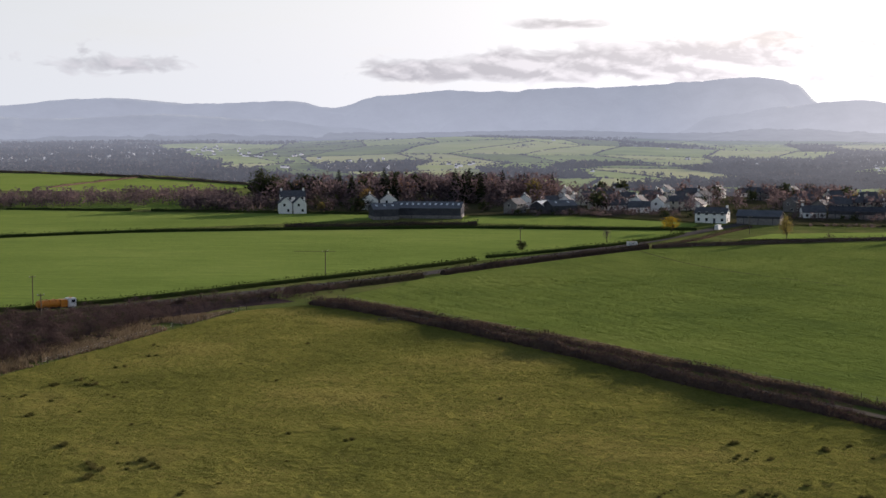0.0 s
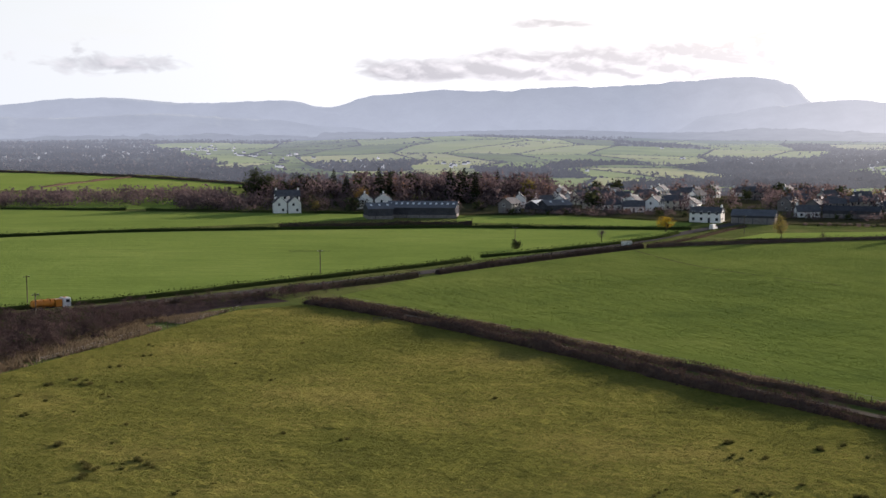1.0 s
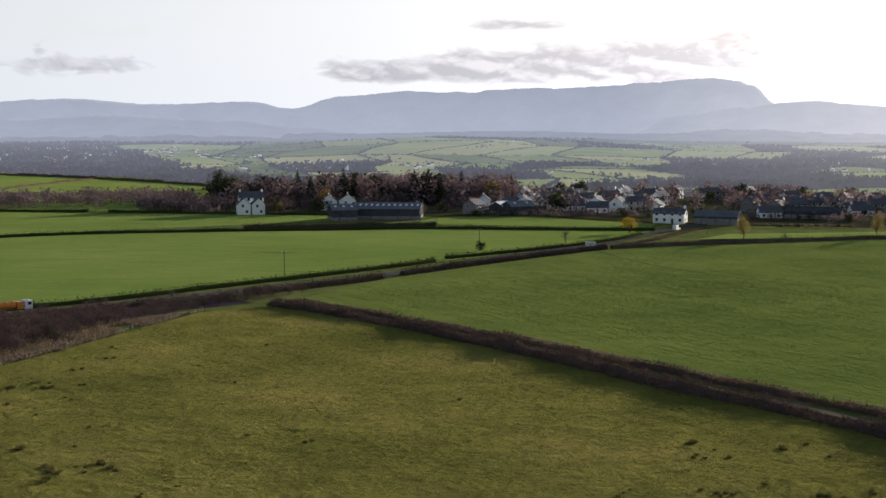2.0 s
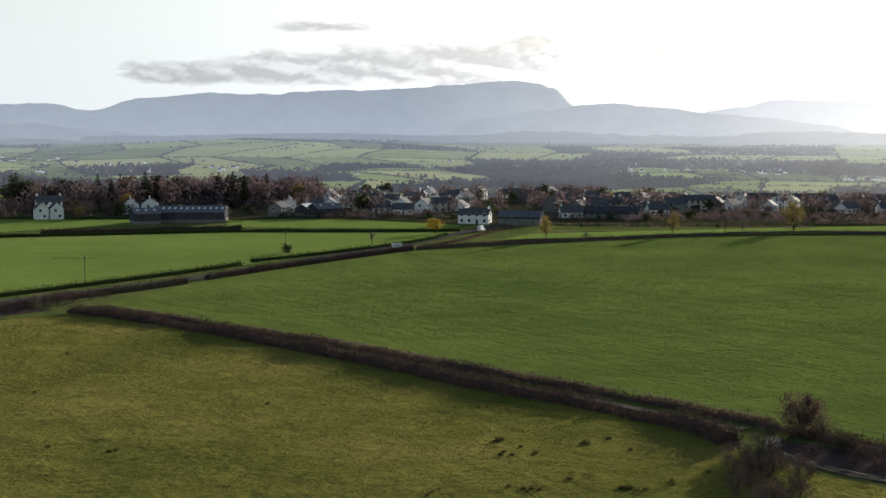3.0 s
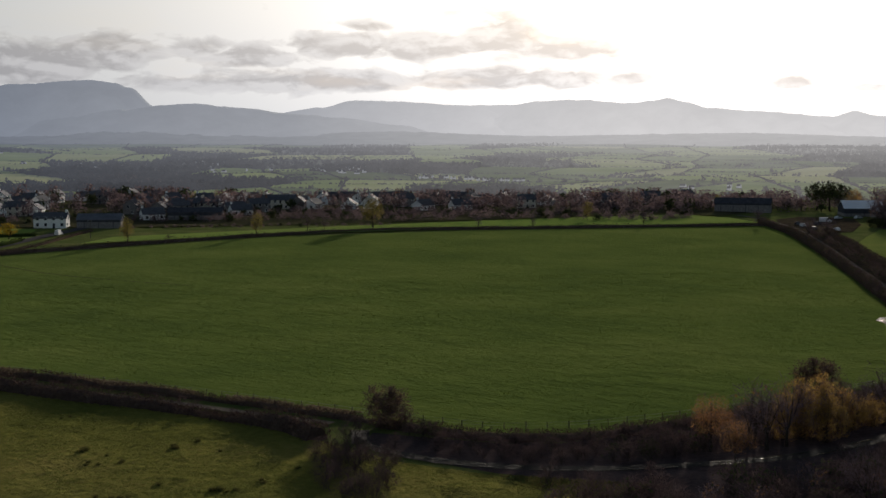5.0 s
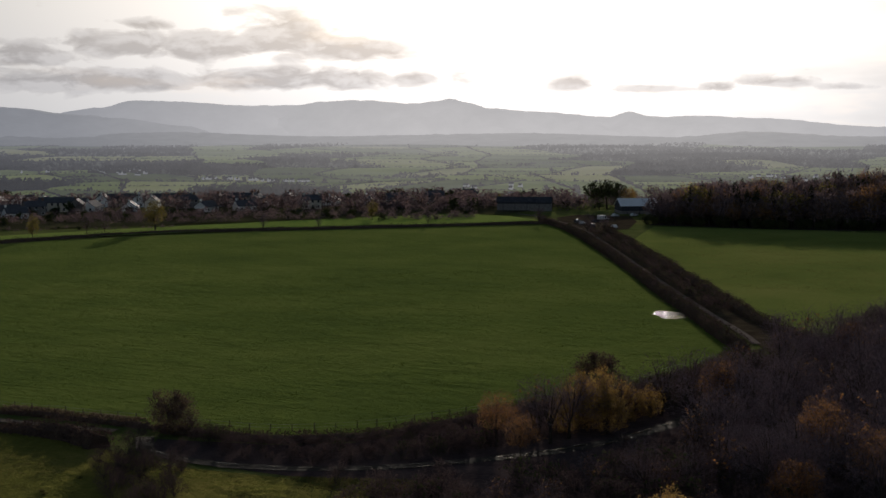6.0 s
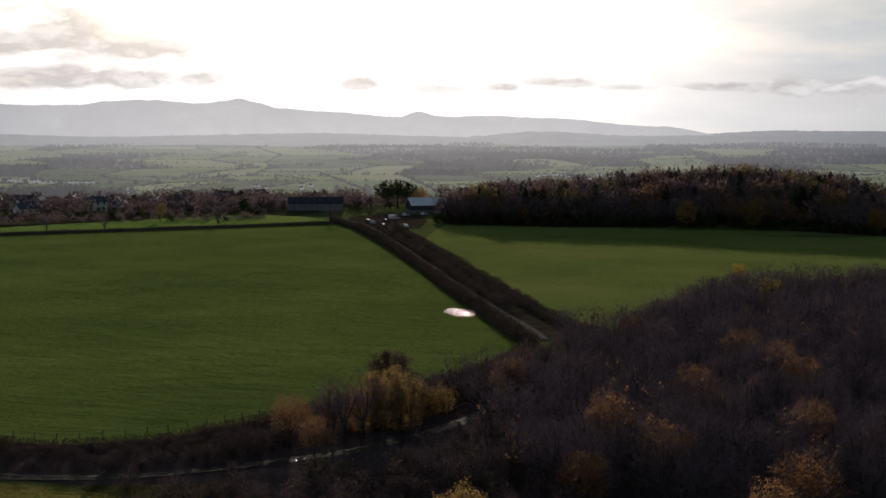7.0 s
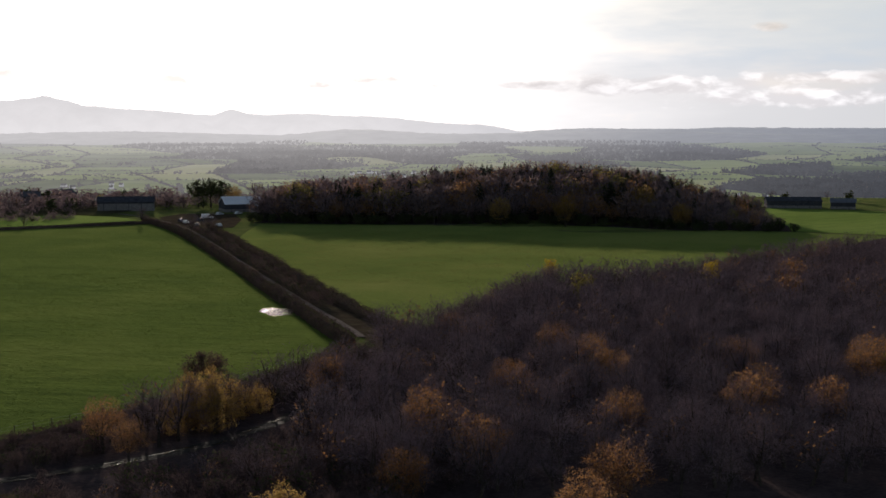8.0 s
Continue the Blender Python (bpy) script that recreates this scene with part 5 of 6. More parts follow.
def part(name, bm, mat, parent, label=""):
    """Links a bmesh as one mesh object under a thing or under a part."""
    me = bpy.data.meshes.new(name)
    bm.to_mesh(me)
    bm.free()
    me.materials.append(mat)
    ob = new(name, me)
    ob.parent = parent
    if label:
        ob["label"] = label
    return ob


def block(x0, x1, y0, y1, z0, z1, bevel=0.0):
    bm = bmesh.new()
    bmesh.ops.create_cube(bm, size=1.0)
    for v in bm.verts:
        v.co = Vector(((x0 + x1) / 2 + v.co.x * (x1 - x0), (y0 + y1) / 2 + v.co.y * (y1 - y0), (z0 + z1) / 2 + v.co.z * (z1 - z0)))
    if bevel:
        bmesh.ops.bevel(bm, geom=bm.edges[:], offset=bevel, segments=2, affect="EDGES")
    return bm


def solid(profile, x0, x1):
    """A prism along x from a profile in (y, z)."""
    bm = bmesh.new()
    a = [bm.verts.new((x0, y, z)) for y, z in profile]
    b = [bm.verts.new((x1, y, z)) for y, z in profile]
    bm.faces.new(a)
    bm.faces.new(list(reversed(b)))
    for i in range(len(a)):
        j = (i + 1) % len(a)
        bm.faces.new((a[i], b[i], b[j], a[j]))
    bmesh.ops.recalc_face_normals(bm, faces=bm.faces[:])
    return bm


def roof_slabs(w, d, eaves, rise, over=0.35, thick=0.22):
    slope = rise / (d / 2)
    y, z = d / 2 + over, eaves - over * slope
    return solid([(-y, z), (0, eaves + rise), (y, z), (y, z + thick), (0, eaves + rise + thick), (-y, z + thick)], -w / 2 - over, w / 2 + over)


def window_part(root, x, y, z, w, h, axis, side):
    """A window: a frame proud of the wall, and its pane."""
    o, i = 0.07 * side, 0.09 * side
    if axis == "y":
        f = part("window", block(x - w / 2 - 0.1, x + w / 2 + 0.1, min(y, y + o), max(y, y + o), z - 0.1, z + h + 0.1), M["white_trim"], root)
        part("pane", block(x - w / 2, x + w / 2, min(y + o, y + i), max(y + o, y + i), z, z + h), M["glass"], f)
    else:
        f = part("window", block(min(x, x + o), max(x, x + o), y - w / 2 - 0.1, y + w / 2 + 0.1, z - 0.1, z + h + 0.1), M["white_trim"], root)
        part("pane", block(min(x + o, x + i), max(x + o, x + i), y - w / 2, y + w / 2, z, z + h), M["glass"], f)


def house(w, d, eaves, rise, wall, label, storeys=2, chimneys=1, bays=3, name="house"):
    """A gabled house; its front faces -y."""
    root = tagged(new(name), label, "house")
    part("wall", solid([(-d / 2, -0.6), (d / 2, -0.6), (d / 2, eaves), (0, eaves + rise), (-d / 2, eaves)], -w / 2, w / 2), M[wall], root)
    part("roof", roof_slabs(w, d, eaves + 0.02, rise), M["slate"], root)
    for c in range(chimneys):
        x = (-w / 2 + 0.5) if c == 0 else (w / 2 - 0.5)
        ch = part("chimney", block(x - 0.45, x + 0.45, -0.35, 0.35, eaves + rise - 0.7, eaves + rise + 1.2, 0.04), M["brick"] if wall == "grey_stone" else M[wall], root)
        part("pot", block(x - 0.14, x + 0.14, -0.14, 0.14, eaves + rise + 1.2, eaves + rise + 1.6, 0.03), M["brick"], ch)
    for s in range(storeys):
        z = 0.9 + 2.55 * s
        for b in range(bays):
            x = (b - (bays - 1) / 2) * w / bays
            if s == 0 and b == bays // 2:
                part("door", block(x - 0.5, x + 0.5, -d / 2 - 0.08, -d / 2, 0.0, 2.1), M["dark_sheeting"], root)
            else:
                window_part(root, x, -d / 2, z, 1.1, 1.25, "y", -1)
        for side in (-1, 1):
            window_part(root, side * w / 2, -d * 0.2 if s == 0 else d * 0.1, z, 1.0, 1.2, "x", side)
    return root


def shed(w, d, eaves, rise, roof, label, lights=0, base=1.4, name="barn"):
    """A farm shed: block walls below, boarding above, sheeted roof with rooflights."""
    root = tagged(new(name), label, "barn")
    part("base_wall", block(-w / 2 - 0.06, w / 2 + 0.06, -d / 2 - 0.06, d / 2 + 0.06, -0.8, base), M["grey_stone"], root)
    part("wall", solid([(-d / 2, base - 0.01), (d / 2, base - 0.01), (d / 2, eaves), (0, eaves + rise), (-d / 2, eaves)], -w / 2, w / 2), M["dark_sheeting"], root)
    part("roof", roof_slabs(w, d, eaves + 0.02, rise, 0.4, 0.15), M[roof], root)
    for i in range(int(w / 6)):
        x = -w / 2 + 3 + i * 6
        part("post", block(x - 0.12, x + 0.12, -d / 2 - 0.2, -d / 2 - 0.06, -0.5, eaves), M["dark_sheeting"], root)
    for i in range(lights):
        x = -w / 2 + (i + 0.5) * w / lights
        f0, f1 = 0.45, 0.72
        bm = bmesh.new()
        pts = [(x - 0.5, -d / 2 * (1 - f0), eaves + rise * f0), (x + 0.5, -d / 2 * (1 - f0), eaves + rise * f0), (x + 0.5, -d / 2 * (1 - f1), eaves + rise * f1), (x - 0.5, -d / 2 * (1 - f1), eaves + rise * f1)]
        lo = [bm.verts.new((a, b, c + 0.16)) for a, b, c in pts]
        hi = [bm.verts.new((a, b, c + 0.24)) for a, b, c in pts]
        bm.faces.new(hi)
        for q in range(4):
            bm.faces.new((lo[q], lo[(q + 1) % 4], hi[(q + 1) % 4], hi[q]))
        part("rooflight", bm, M["rooflight"], root)
    return root


def stand(ob, az, r, turn=0.0, lift=0.0):
    """Sets a thing on the land, its front to the camera but for turn degrees."""
    x, y = bearing(az, r)
    ob.matrix_basis = Matrix.LocRotScale((x, y, land(x, y) + lift), Euler((0, 0, radians(-az + turn))), None)
    return ob


def again(ob, az, r, turn=0.0):
    x, y = bearing(az, r)
    return copy_thing(ob, Matrix.LocRotScale((x, y, land(x, y)), Euler((0, 0, radians(-az + turn))), None))


# the tall white house: a long range with two gables before it
stand(house(11.5, 7.0, 7.4, 2.6, "render_white", "tall white rendered house with slate roof", 3, 2, 4), -6.05, 682, 6)
wing = stand(house(7.0, 6.0, 4.9, 2.7, "render_white", "white gabled wing of a large house", 2, 0, 2), -6.35, 671, 96)
again(wing, -5.78, 671, 96)
gable = stand(house(6.5, 8.0, 5.0, 2.8, "render_white", "white gabled house behind the barn", 2, 1, 2), -2.95, 692, 90)
again(gable, -2.2, 694, 90)
stand(house(13.5, 7.0, 4.2, 2.2, "render_white", "long white farmhouse beside the road", 2, 2, 4), 10.75, 618, -14)

white = stand(house(8.5, 6.5, 4.9, 2.4, "render_white", "white rendered cottage with slate roof", 2, 1, 3), 8.7, 684, 70)
cream = stand(house(9.0, 6.8, 4.8, 2.4, "render_cream", "cream rendered cottage with slate roof", 2, 2, 3), 9.4, 694, 10)
stone = stand(house(9.5, 6.8, 4.8, 2.4, "grey_stone", "grey stone cottage with slate roof", 2, 2, 3), 2.9, 664, 62)
low = stand(house(10.0, 7.5, 2.9, 2.6, "render_white", "white bungalow with slate roof", 1, 1, 3, "bungalow"), 5.3, 742, 80)
row = stand(house(20.0, 7.0, 4.9, 2.4, "render_cream", "long cream terrace with slate roof", 2, 2, 7, "terrace"), 21.9, 800, 6)
for kind, az, r, turn in [
    (white, 7.4, 722, 15), (low, 7.9, 715, 85), (cream, 6.1, 700, 75), (stone, 6.6, 735, 5), (white, 6.9, 760, 60), (stone, 8.2, 745, 20), (cream, 5.7, 730, 30), (white, 11.1, 812, 80), (low, 12.1, 850, 10),
    (white, 12.8, 930, 70), (stone, 12.4, 790, 20), (cream, 13.4, 780, 60), (white, 14.9, 730, 75), (white, 15.7, 745, 20), (low, 16.3, 728, 78), (stone, 14.3, 760, 15), (white, 17.1, 740, 84), (cream, 16.8, 780, 20),
    (low, 17.9, 760, 10), (white, 18.4, 790, 70), (stone, 18.8, 760, 15), (low, 19.3, 775, 88), (white, 19.9, 790, 85), (low, 20.35, 780, 85), (white, 20.9, 800, 60), (white, 22.8, 790, 75), (cream, 23.4, 815, 20), (low, 23.9, 800, 75),
    (stone, 24.5, 790, 30), (cream, 25.3, 770, 65), (row, 26.6, 815, -6), (white, 27.3, 800, 70), (low, 27.8, 780, 20), (low, 30.2, 790, 70), (white, 31.9, 815, 75), (white, 6.4, 800, 70), (cream, 7.2, 840, 20), (white, 8.9, 800, 80), (low, 10.4, 860, 60), (white, 13.8, 860, 75), (white, 14.6, 900, 30), (low, 17.4, 900, 75), (white, 3.4, 700, 80), (low, 6.9, 690, 20), (low, 8.0, 676, 8), (white, 7.7, 690, 75), (cream, 9.0, 712, 70), (white, 9.6, 735, 15), (low, 10.0, 700, 80), (white, 6.2, 765, 10), (stone, 7.0, 705, 85), (white, 8.5, 770, 72), (low, 9.2, 760, 12), (white, 5.0, 770, 66), (white, 14.0, 722, 70), (low, 14.6, 700, 12), (white, 15.1, 712, 78), (row, 15.9, 765, 4), (white, 16.6, 715, 20), (cream, 17.5, 722, 72), (low, 18.1, 735, 15), (white, 19.0, 745, 82), (row, 19.8, 768, -4), (low, 20.6, 750, 76), (white, 21.4, 760, 80), (low, 22.3, 752, 85), (white, 23.2, 765, 70), (row, 24.0, 775, 8), (low, 24.8, 758, 80), (white, 25.9, 762, 75), (low, 26.8, 765, 20), (white, 28.6, 772, 72), (cream, 29.6, 768, 15),
    (row, 18.2, 850, 10), (row, 24.2, 870, -10), (white, 15.3, 850, 40), (white, 16.2, 880, 75), (low, 15.8, 800, 60), (cream, 20.6, 860, 40), (white, 10.2, 740, 70), (stone, 9.9, 770, 20), (white, 4.9, 690, 85), (low, 4.2, 715, 40), (stone, 32.8, 770, 20), (row, 34.4, 800, 8), (cream, 35.9, 790, 60),
]:
    if az > 13 and rnd.random() < 0.3:
        kind = rnd.choice((stone, stone, low))
    deeper = rnd.choice((0, 0, 25, 60, 95)) if az > 13 else 0
    if az > 13.5:
        r = 655 + (r - 700) * 0.7 + max(0, az - 24) * 5
    again(kind, az + rnd.uniform(-0.15, 0.15), r + deeper, turn + rnd.uniform(-12, 12))["group"] = "village houses"

stand(shed(31, 16, 4.6, 2.4, "sheeting", "large grey farm shed with white rooflights", 12), -0.6, 640, -7)
stand(shed(11, 14, 4.6, 2.2, "sheeting", "grey lean-to shed beside the barn", 3), -2.4, 632, 10)
stand(shed(18, 9, 3.6, 2.2, "sheeting", "long low grey stone barn with slate roof", 0, 2.6), 12.6, 614, -10)
stand(shed(24, 12, 3.6, 1.8, "dark_sheeting", "long dark farm building with a pale eaves band", 0, 2.2), 16.3, 655, -6)
stand(shed(13, 10, 4.2, 2.2, "sheeting", "open dark farm shed beside cottages", 2), 4.7, 664, 30)
stand(shed(9, 8, 3.8, 2.0, "pale_roof", "small shed with a pale tin roof", 0), 4.0, 670, 55)
stand(shed(18, 16, 3.8, 3.2, "pale_roof", "pale-roofed farm shed beside the plantation", 0), 42.55, 700, 12)
stand(shed(17, 15, 3.4, 2.8, "pale_roof", "pale-roofed farm shed beside the plantation", 0), 43.75, 684, 12)
stand(shed(27, 9, 4.4, 2.4, "dark_sheeting", "long dark stone barn near the lane", 0, 3.6), 38.1, 715, -4)
stand(shed(27, 12, 3.6, 1.8, "dark_sheeting", "long low dark shed beyond a field", 0), 64.5, 742, 8)
stand(shed(12, 9, 3.4, 1.8, "sheeting", "low grey shed beyond a field", 0), 66.4, 738, 0)


# ---------- vehicles ----------
def wheel(parent, x, y, r=0.34, w=0.24):
    """A wheel on a cross axle: tyre and rim."""
    bm = bmesh.new()
    bmesh.ops.create_cone(bm, cap_ends=True, segments=14, radius1=r, radius2=r, depth=w, matrix=Matrix.Translation((x, y, r)) @ Matrix.Rotation(radians(90), 4, "X"))
    bmesh.ops.bevel(bm, geom=[e for e in bm.edges if len(e.link_faces) == 2 and any(len(f.verts) > 4 for f in e.link_faces)], offset=0.04, segments=1, affect="EDGES")
    ob = part("wheel", bm, M["rubber"], parent)
    bm = bmesh.new()
    bmesh.ops.create_cone(bm, cap_ends=True, segments=10, radius1=r * 0.55, radius2=r * 0.55, depth=w + 0.03, matrix=Matrix.Translation((x, y, r)) @ Matrix.Rotation(radians(90), 4, "X"))
    part("rim", bm, M["steel"], ob)


def car(paint, label, tall=1.5, length=4.3, name="car"):
    root = tagged(new(name), label, "car" if name == "car" else "van")
    l = length / 2
    van = name != "car"
    hood = [(-l, 0.35), (l, 0.35), (l, 0.75), (l - 0.1, 0.9), (l - (0.9 if van else 1.2), 1.0), (-l + (0.0 if van else 0.5), 1.0), (-l, 0.85)]
    top = [(-l + (0.02 if van else 0.35), 0.99), (l - (0.8 if van else 1.1), 0.99), (l - (1.3 if van else 1.9), tall - 0.05), (l - (1.5 if van else 2.1), tall), (-l + (0.1 if van else 0.9), tall), (-l + (0.02 if van else 0.7), tall - 0.08)]
    for nm, prof, half in (("body", hood, 0.86), ("cabin", top, 0.74)):
        bm = solid([(a, b) for a, b in prof], -half, half)
        bmesh.ops.bevel(bm, geom=bm.edges[:], offset=0.05, segments=2, affect="EDGES")
        bmesh.ops.rotate(bm, verts=bm.verts[:], cent=(0, 0, 0), matrix=Matrix.Rotation(radians(-90), 3, "Z"))
        part(nm, bm, M[paint], root)
    for side in (-1, 1):
        part("window", block(-l + 1.1 if not van else l - 1.9, l - 1.75 if not van else l - 1.2, min(side * 0.73, side * 0.76), max(side * 0.73, side * 0.76), 1.08, tall - 0.16), M["glass"], root)
        for x in (-l + 0.75, l - 0.8):
            wheel(root, x, side * 0.74)
        part("headlight", block(l - 0.06, l + 0.02, side * 0.62 - 0.15, side * 0.62 + 0.15, 0.62, 0.78, 0.02), M["rooflight"], root)
    return root


def lorry():
    """An orange tank lorry with a cab."""
    root = tagged(new("lorry"), "orange tank lorry with a pale cab on the road", "lorry")
    part("chassis", block(-4.6, 4.4, -0.9, 0.9, 0.55, 0.85, 0.03), M["rubber"], root)
    bm = bmesh.new()
    bmesh.ops.create_cone(bm, cap_ends=True, segments=20, radius1=0.95, radius2=0.95, depth=5.2, matrix=Matrix.Translation((-1.9, 0, 1.75)) @ Matrix.Rotation(radians(90), 4, "Y") @ Matrix.Diagonal((0.9, 1.15, 1, 1)))
    bmesh.ops.bevel(bm, geom=[e for e in bm.edges if any(len(f.verts) > 4 for f in e.link_faces)], offset=0.18, segments=3, affect="EDGES")
    part("tank", bm, M["orange_paint"], root)
    for x in (-3.6, -1.9, -0.3):
        part("band", block(x - 0.06, x + 0.06, -1.12, 1.12, 0.85, 2.66, 0.02), M["orange_paint"], root)
    part("body_box", block(0.9, 2.5, -1.1, 1.1, 0.85, 2.5, 0.06), M["orange_paint"], root)
    cab = part("cab", block(2.65, 4.6, -1.15, 1.15, 0.6, 2.75, 0.12), M["white_vehicle"], root, "white lorry cab")
    part("windscreen", block(4.58, 4.63, -1.0, 1.0, 1.7, 2.5, 0.01), M["glass"], cab)
    for side in (-1, 1):
        part("window", block(3.4, 4.3, min(side * 1.14, side * 1.17), max(side * 1.14, side * 1.17), 1.7, 2.4), M["glass"], cab)
        for x in (-3.9, -2.7, 3.7):
            wheel(root, x, side * 0.95, 0.5, 0.3)
    part("beacon", block(3.4, 3.8, -0.5, 0.5, 2.75, 2.9, 0.04), M["orange_paint"], cab, "orange beacon bar")
    return root


def on_road(ob, line, x, y, lift=0.22):
    a, b = min(zip(line, line[1:]), key=lambda s: off_line(x, y, s))
    ob.matrix_basis = Matrix.LocRotScale((x, y, land(x, y) + lift), Euler((0, 0, math.atan2(b[1] - a[1], b[0] - a[0]))), None)
    return ob


on_road(lorry(), ROAD, -90, 328)
van = on_road(car("white_vehicle", "white van on the road", 2.2, 5.2, "van"), ROAD, *bearing(11.0, 574))
bright_car = on_road(car("white_vehicle", "white parked car at the lane end"), LANE, 400, 470)
saloon = on_road(car("dark_vehicle", "dark blue parked car in the yard"), LANE, 404, 478)
for first, x, y, turn in [(saloon, 413, 476, 20), (van, 427, 487, -35), (bright_car, 136, 597, 60), (bright_car, 455, 497, 10), (saloon, 393, 455, 60), (bright_car, 398, 447, 70), (bright_car, 446, 500, 15)]:
    copy_thing(first, Matrix.LocRotScale((x, y, land(x, y) + 0.1), Euler((0, 0, radians(turn))), None))

trailer = tagged(new("trailer"), "small white box trailer at the field edge", "trailer")
part("box", block(-1.6, 1.6, -1.0, 1.0, 0.6, 2.6, 0.08), M["white_vehicle"], trailer)
part("drawbar", block(1.6, 2.8, -0.06, 0.06, 0.5, 0.62), M["steel"], trailer)
part("roof_panel", block(-1.65, 1.65, -1.05, 1.05, 2.6, 2.68, 0.02), M["concrete"], trailer)
for s in (-1, 1):
    wheel(trailer, 0, s * 1.08, 0.32, 0.2)
stand(trailer, 7.6, 487, 20, 0.1)
trough = tagged(new("water_trough"), "pale concrete water trough by the hedge", "trough")
part("basin", block(-1.1, 1.1, -0.4, 0.4, 0, 0.6, 0.04), M["concrete"], trough)
part("water", block(-0.98, 0.98, -0.3, 0.3, 0.6, 0.62), M["water"], trough)
stand(trough, 7.05, 483, 10, 0.1)
rail = tagged(new("feed_rail"), "low dark timber feed rail in the pasture", "rail")
for x in (-1.9, 0, 1.9):
    part("post", block(x - 0.07, x + 0.07, -0.07, 0.07, -0.3, 0.95, 0.01), M["timber"], rail)
for z in (0.45, 0.8):
    part("bar", block(-2.1, 2.1, -0.1, -0.05, z, z + 0.12), M["timber"], rail)
stand(rail, -2.25, 311, 4, 0.1)


# ---------- poles, fences, water, tussocks ----------
def pole(h=7.0):
    root = tagged(new("utility_pole"), "brown wooden utility pole in a field", "pole")
    bm = bmesh.new()
    bmesh.ops.create_cone(bm, cap_ends=True, segments=8, radius1=0.15, radius2=0.10, depth=h + 0.5, matrix=Matrix.Translation((0, 0, h / 2 - 0.25)))
    part("shaft", bm, M["timber"], root)
    arm = part("crossarm", block(-0.8, 0.8, -0.06, 0.06, h - 0.5, h - 0.36), M["timber"], root)
    for x in (-0.7, 0, 0.7):
        part("insulator", block(x - 0.05, x + 0.05, -0.05, 0.05, h - 0.36, h - 0.18, 0.01), M["white_trim"], arm)
    return root


first_pole = stand(pole(), -4.75, 408, 20)
for az, r in [(3.12, 492), (-15.9, 318), (-16.2, 355), (27.0, 700), (12.2, 560)]:
    again(first_pole, az, r, 25)


def fence(line, label, gap=3.0, seed=0):
    """Posts with two wires."""
    rnd = random.Random(seed)
    root = tagged(new("fence"), label, "fence")
    pts = along(line, gap)
    first = None
    for x, y in pts:
        if first is None:
            first = part("post", block(-0.06, 0.06, -0.06, 0.06, -0.3, 1.2, 0.012), M["timber"], root)
            ob = first
        else:
            ob = new("post", first.data)
            ob.parent = root
        ob.matrix_basis = Matrix.LocRotScale((x, y, land(x, y)), Euler((rnd.gauss(0, 0.04), rnd.gauss(0, 0.04), rnd.uniform(0, 3))), (1, 1, rnd.uniform(0.88, 1.1)))
    for z in (0.6, 1.05):
        v, f = [], []
        for a, b in zip(pts, pts[1:]):
            tube(v, f, Vector((*a, land(*a) + z)), Vector((*b, land(*b) + z)), 0.008, 0.008, 3)
        mesh("wire", v, f, M["steel"], root)
    return root


fence([(-26, 350), (12, 302), (44, 257), (60, 233), (72, 216), (82, 200), (90, 188), (97, 179), (112, 174), (155, 177), (196, 189)], "weathered post and wire fence along the field", 3.2, 1)
fence([(-46, 330), (-57, 303), (-66, 278), (-73, 256)], "weathered post and wire fence above the gully", 3.5, 2)

ribbon("track", TRACK, 2.6, M["wet_track"], "wet muddy track through scrub", 0.12, "track")
ribbon("track", [(-27, 344), (-9, 322), (8, 299), (24, 276), (37, 255), (48, 236), (60, 220), (69, 205), (77, 194)], 2.0, M["worn_mud"], "sunken muddy track between hedges", 0.2, "track")
ribbon("rut", [(66, 478), (70, 455), (78, 424), (92, 398), (108, 376)], 0.5, M["mud"], "thin dark rut across the field", 0.18, "rut")
ribbon("ditch", [(-50, 474), (-42, 474), (-36, 474)], 1.2, M["mud"], "short dark ditch in the bright field", 0.18, "ditch")


def pool(x, y, long, wide, turn, seed, label, lift=0.2, name="puddle"):
    """Standing water with a ragged shore."""
    verts, n = [], 36
    for i in range(n):
        a = 2 * math.pi * i / n
        f = 1 + 0.35 * noise.noise(Vector((math.cos(a) * 1.5, math.sin(a) * 1.5, seed))) + 0.12 * noise.noise(Vector((math.cos(a) * 5, math.sin(a) * 5, seed)))
        u, v = long * f * math.cos(a) / 2, wide * f * math.sin(a) / 2
        c, s = math.cos(turn), math.sin(turn)
        verts.append((x + u * c - v * s, y + u * s + v * c, land(x, y) + lift))
    return tagged(mesh(name, verts, [tuple(range(n))], M["water"]), label, "puddle")


pool(229.5, 238.5, 14.5, 7.0, radians(55), 3, "shallow puddle mirroring bright sky in grass")
rnd = random.Random(8)
wet = along(TRACK[1:9], 0.8)


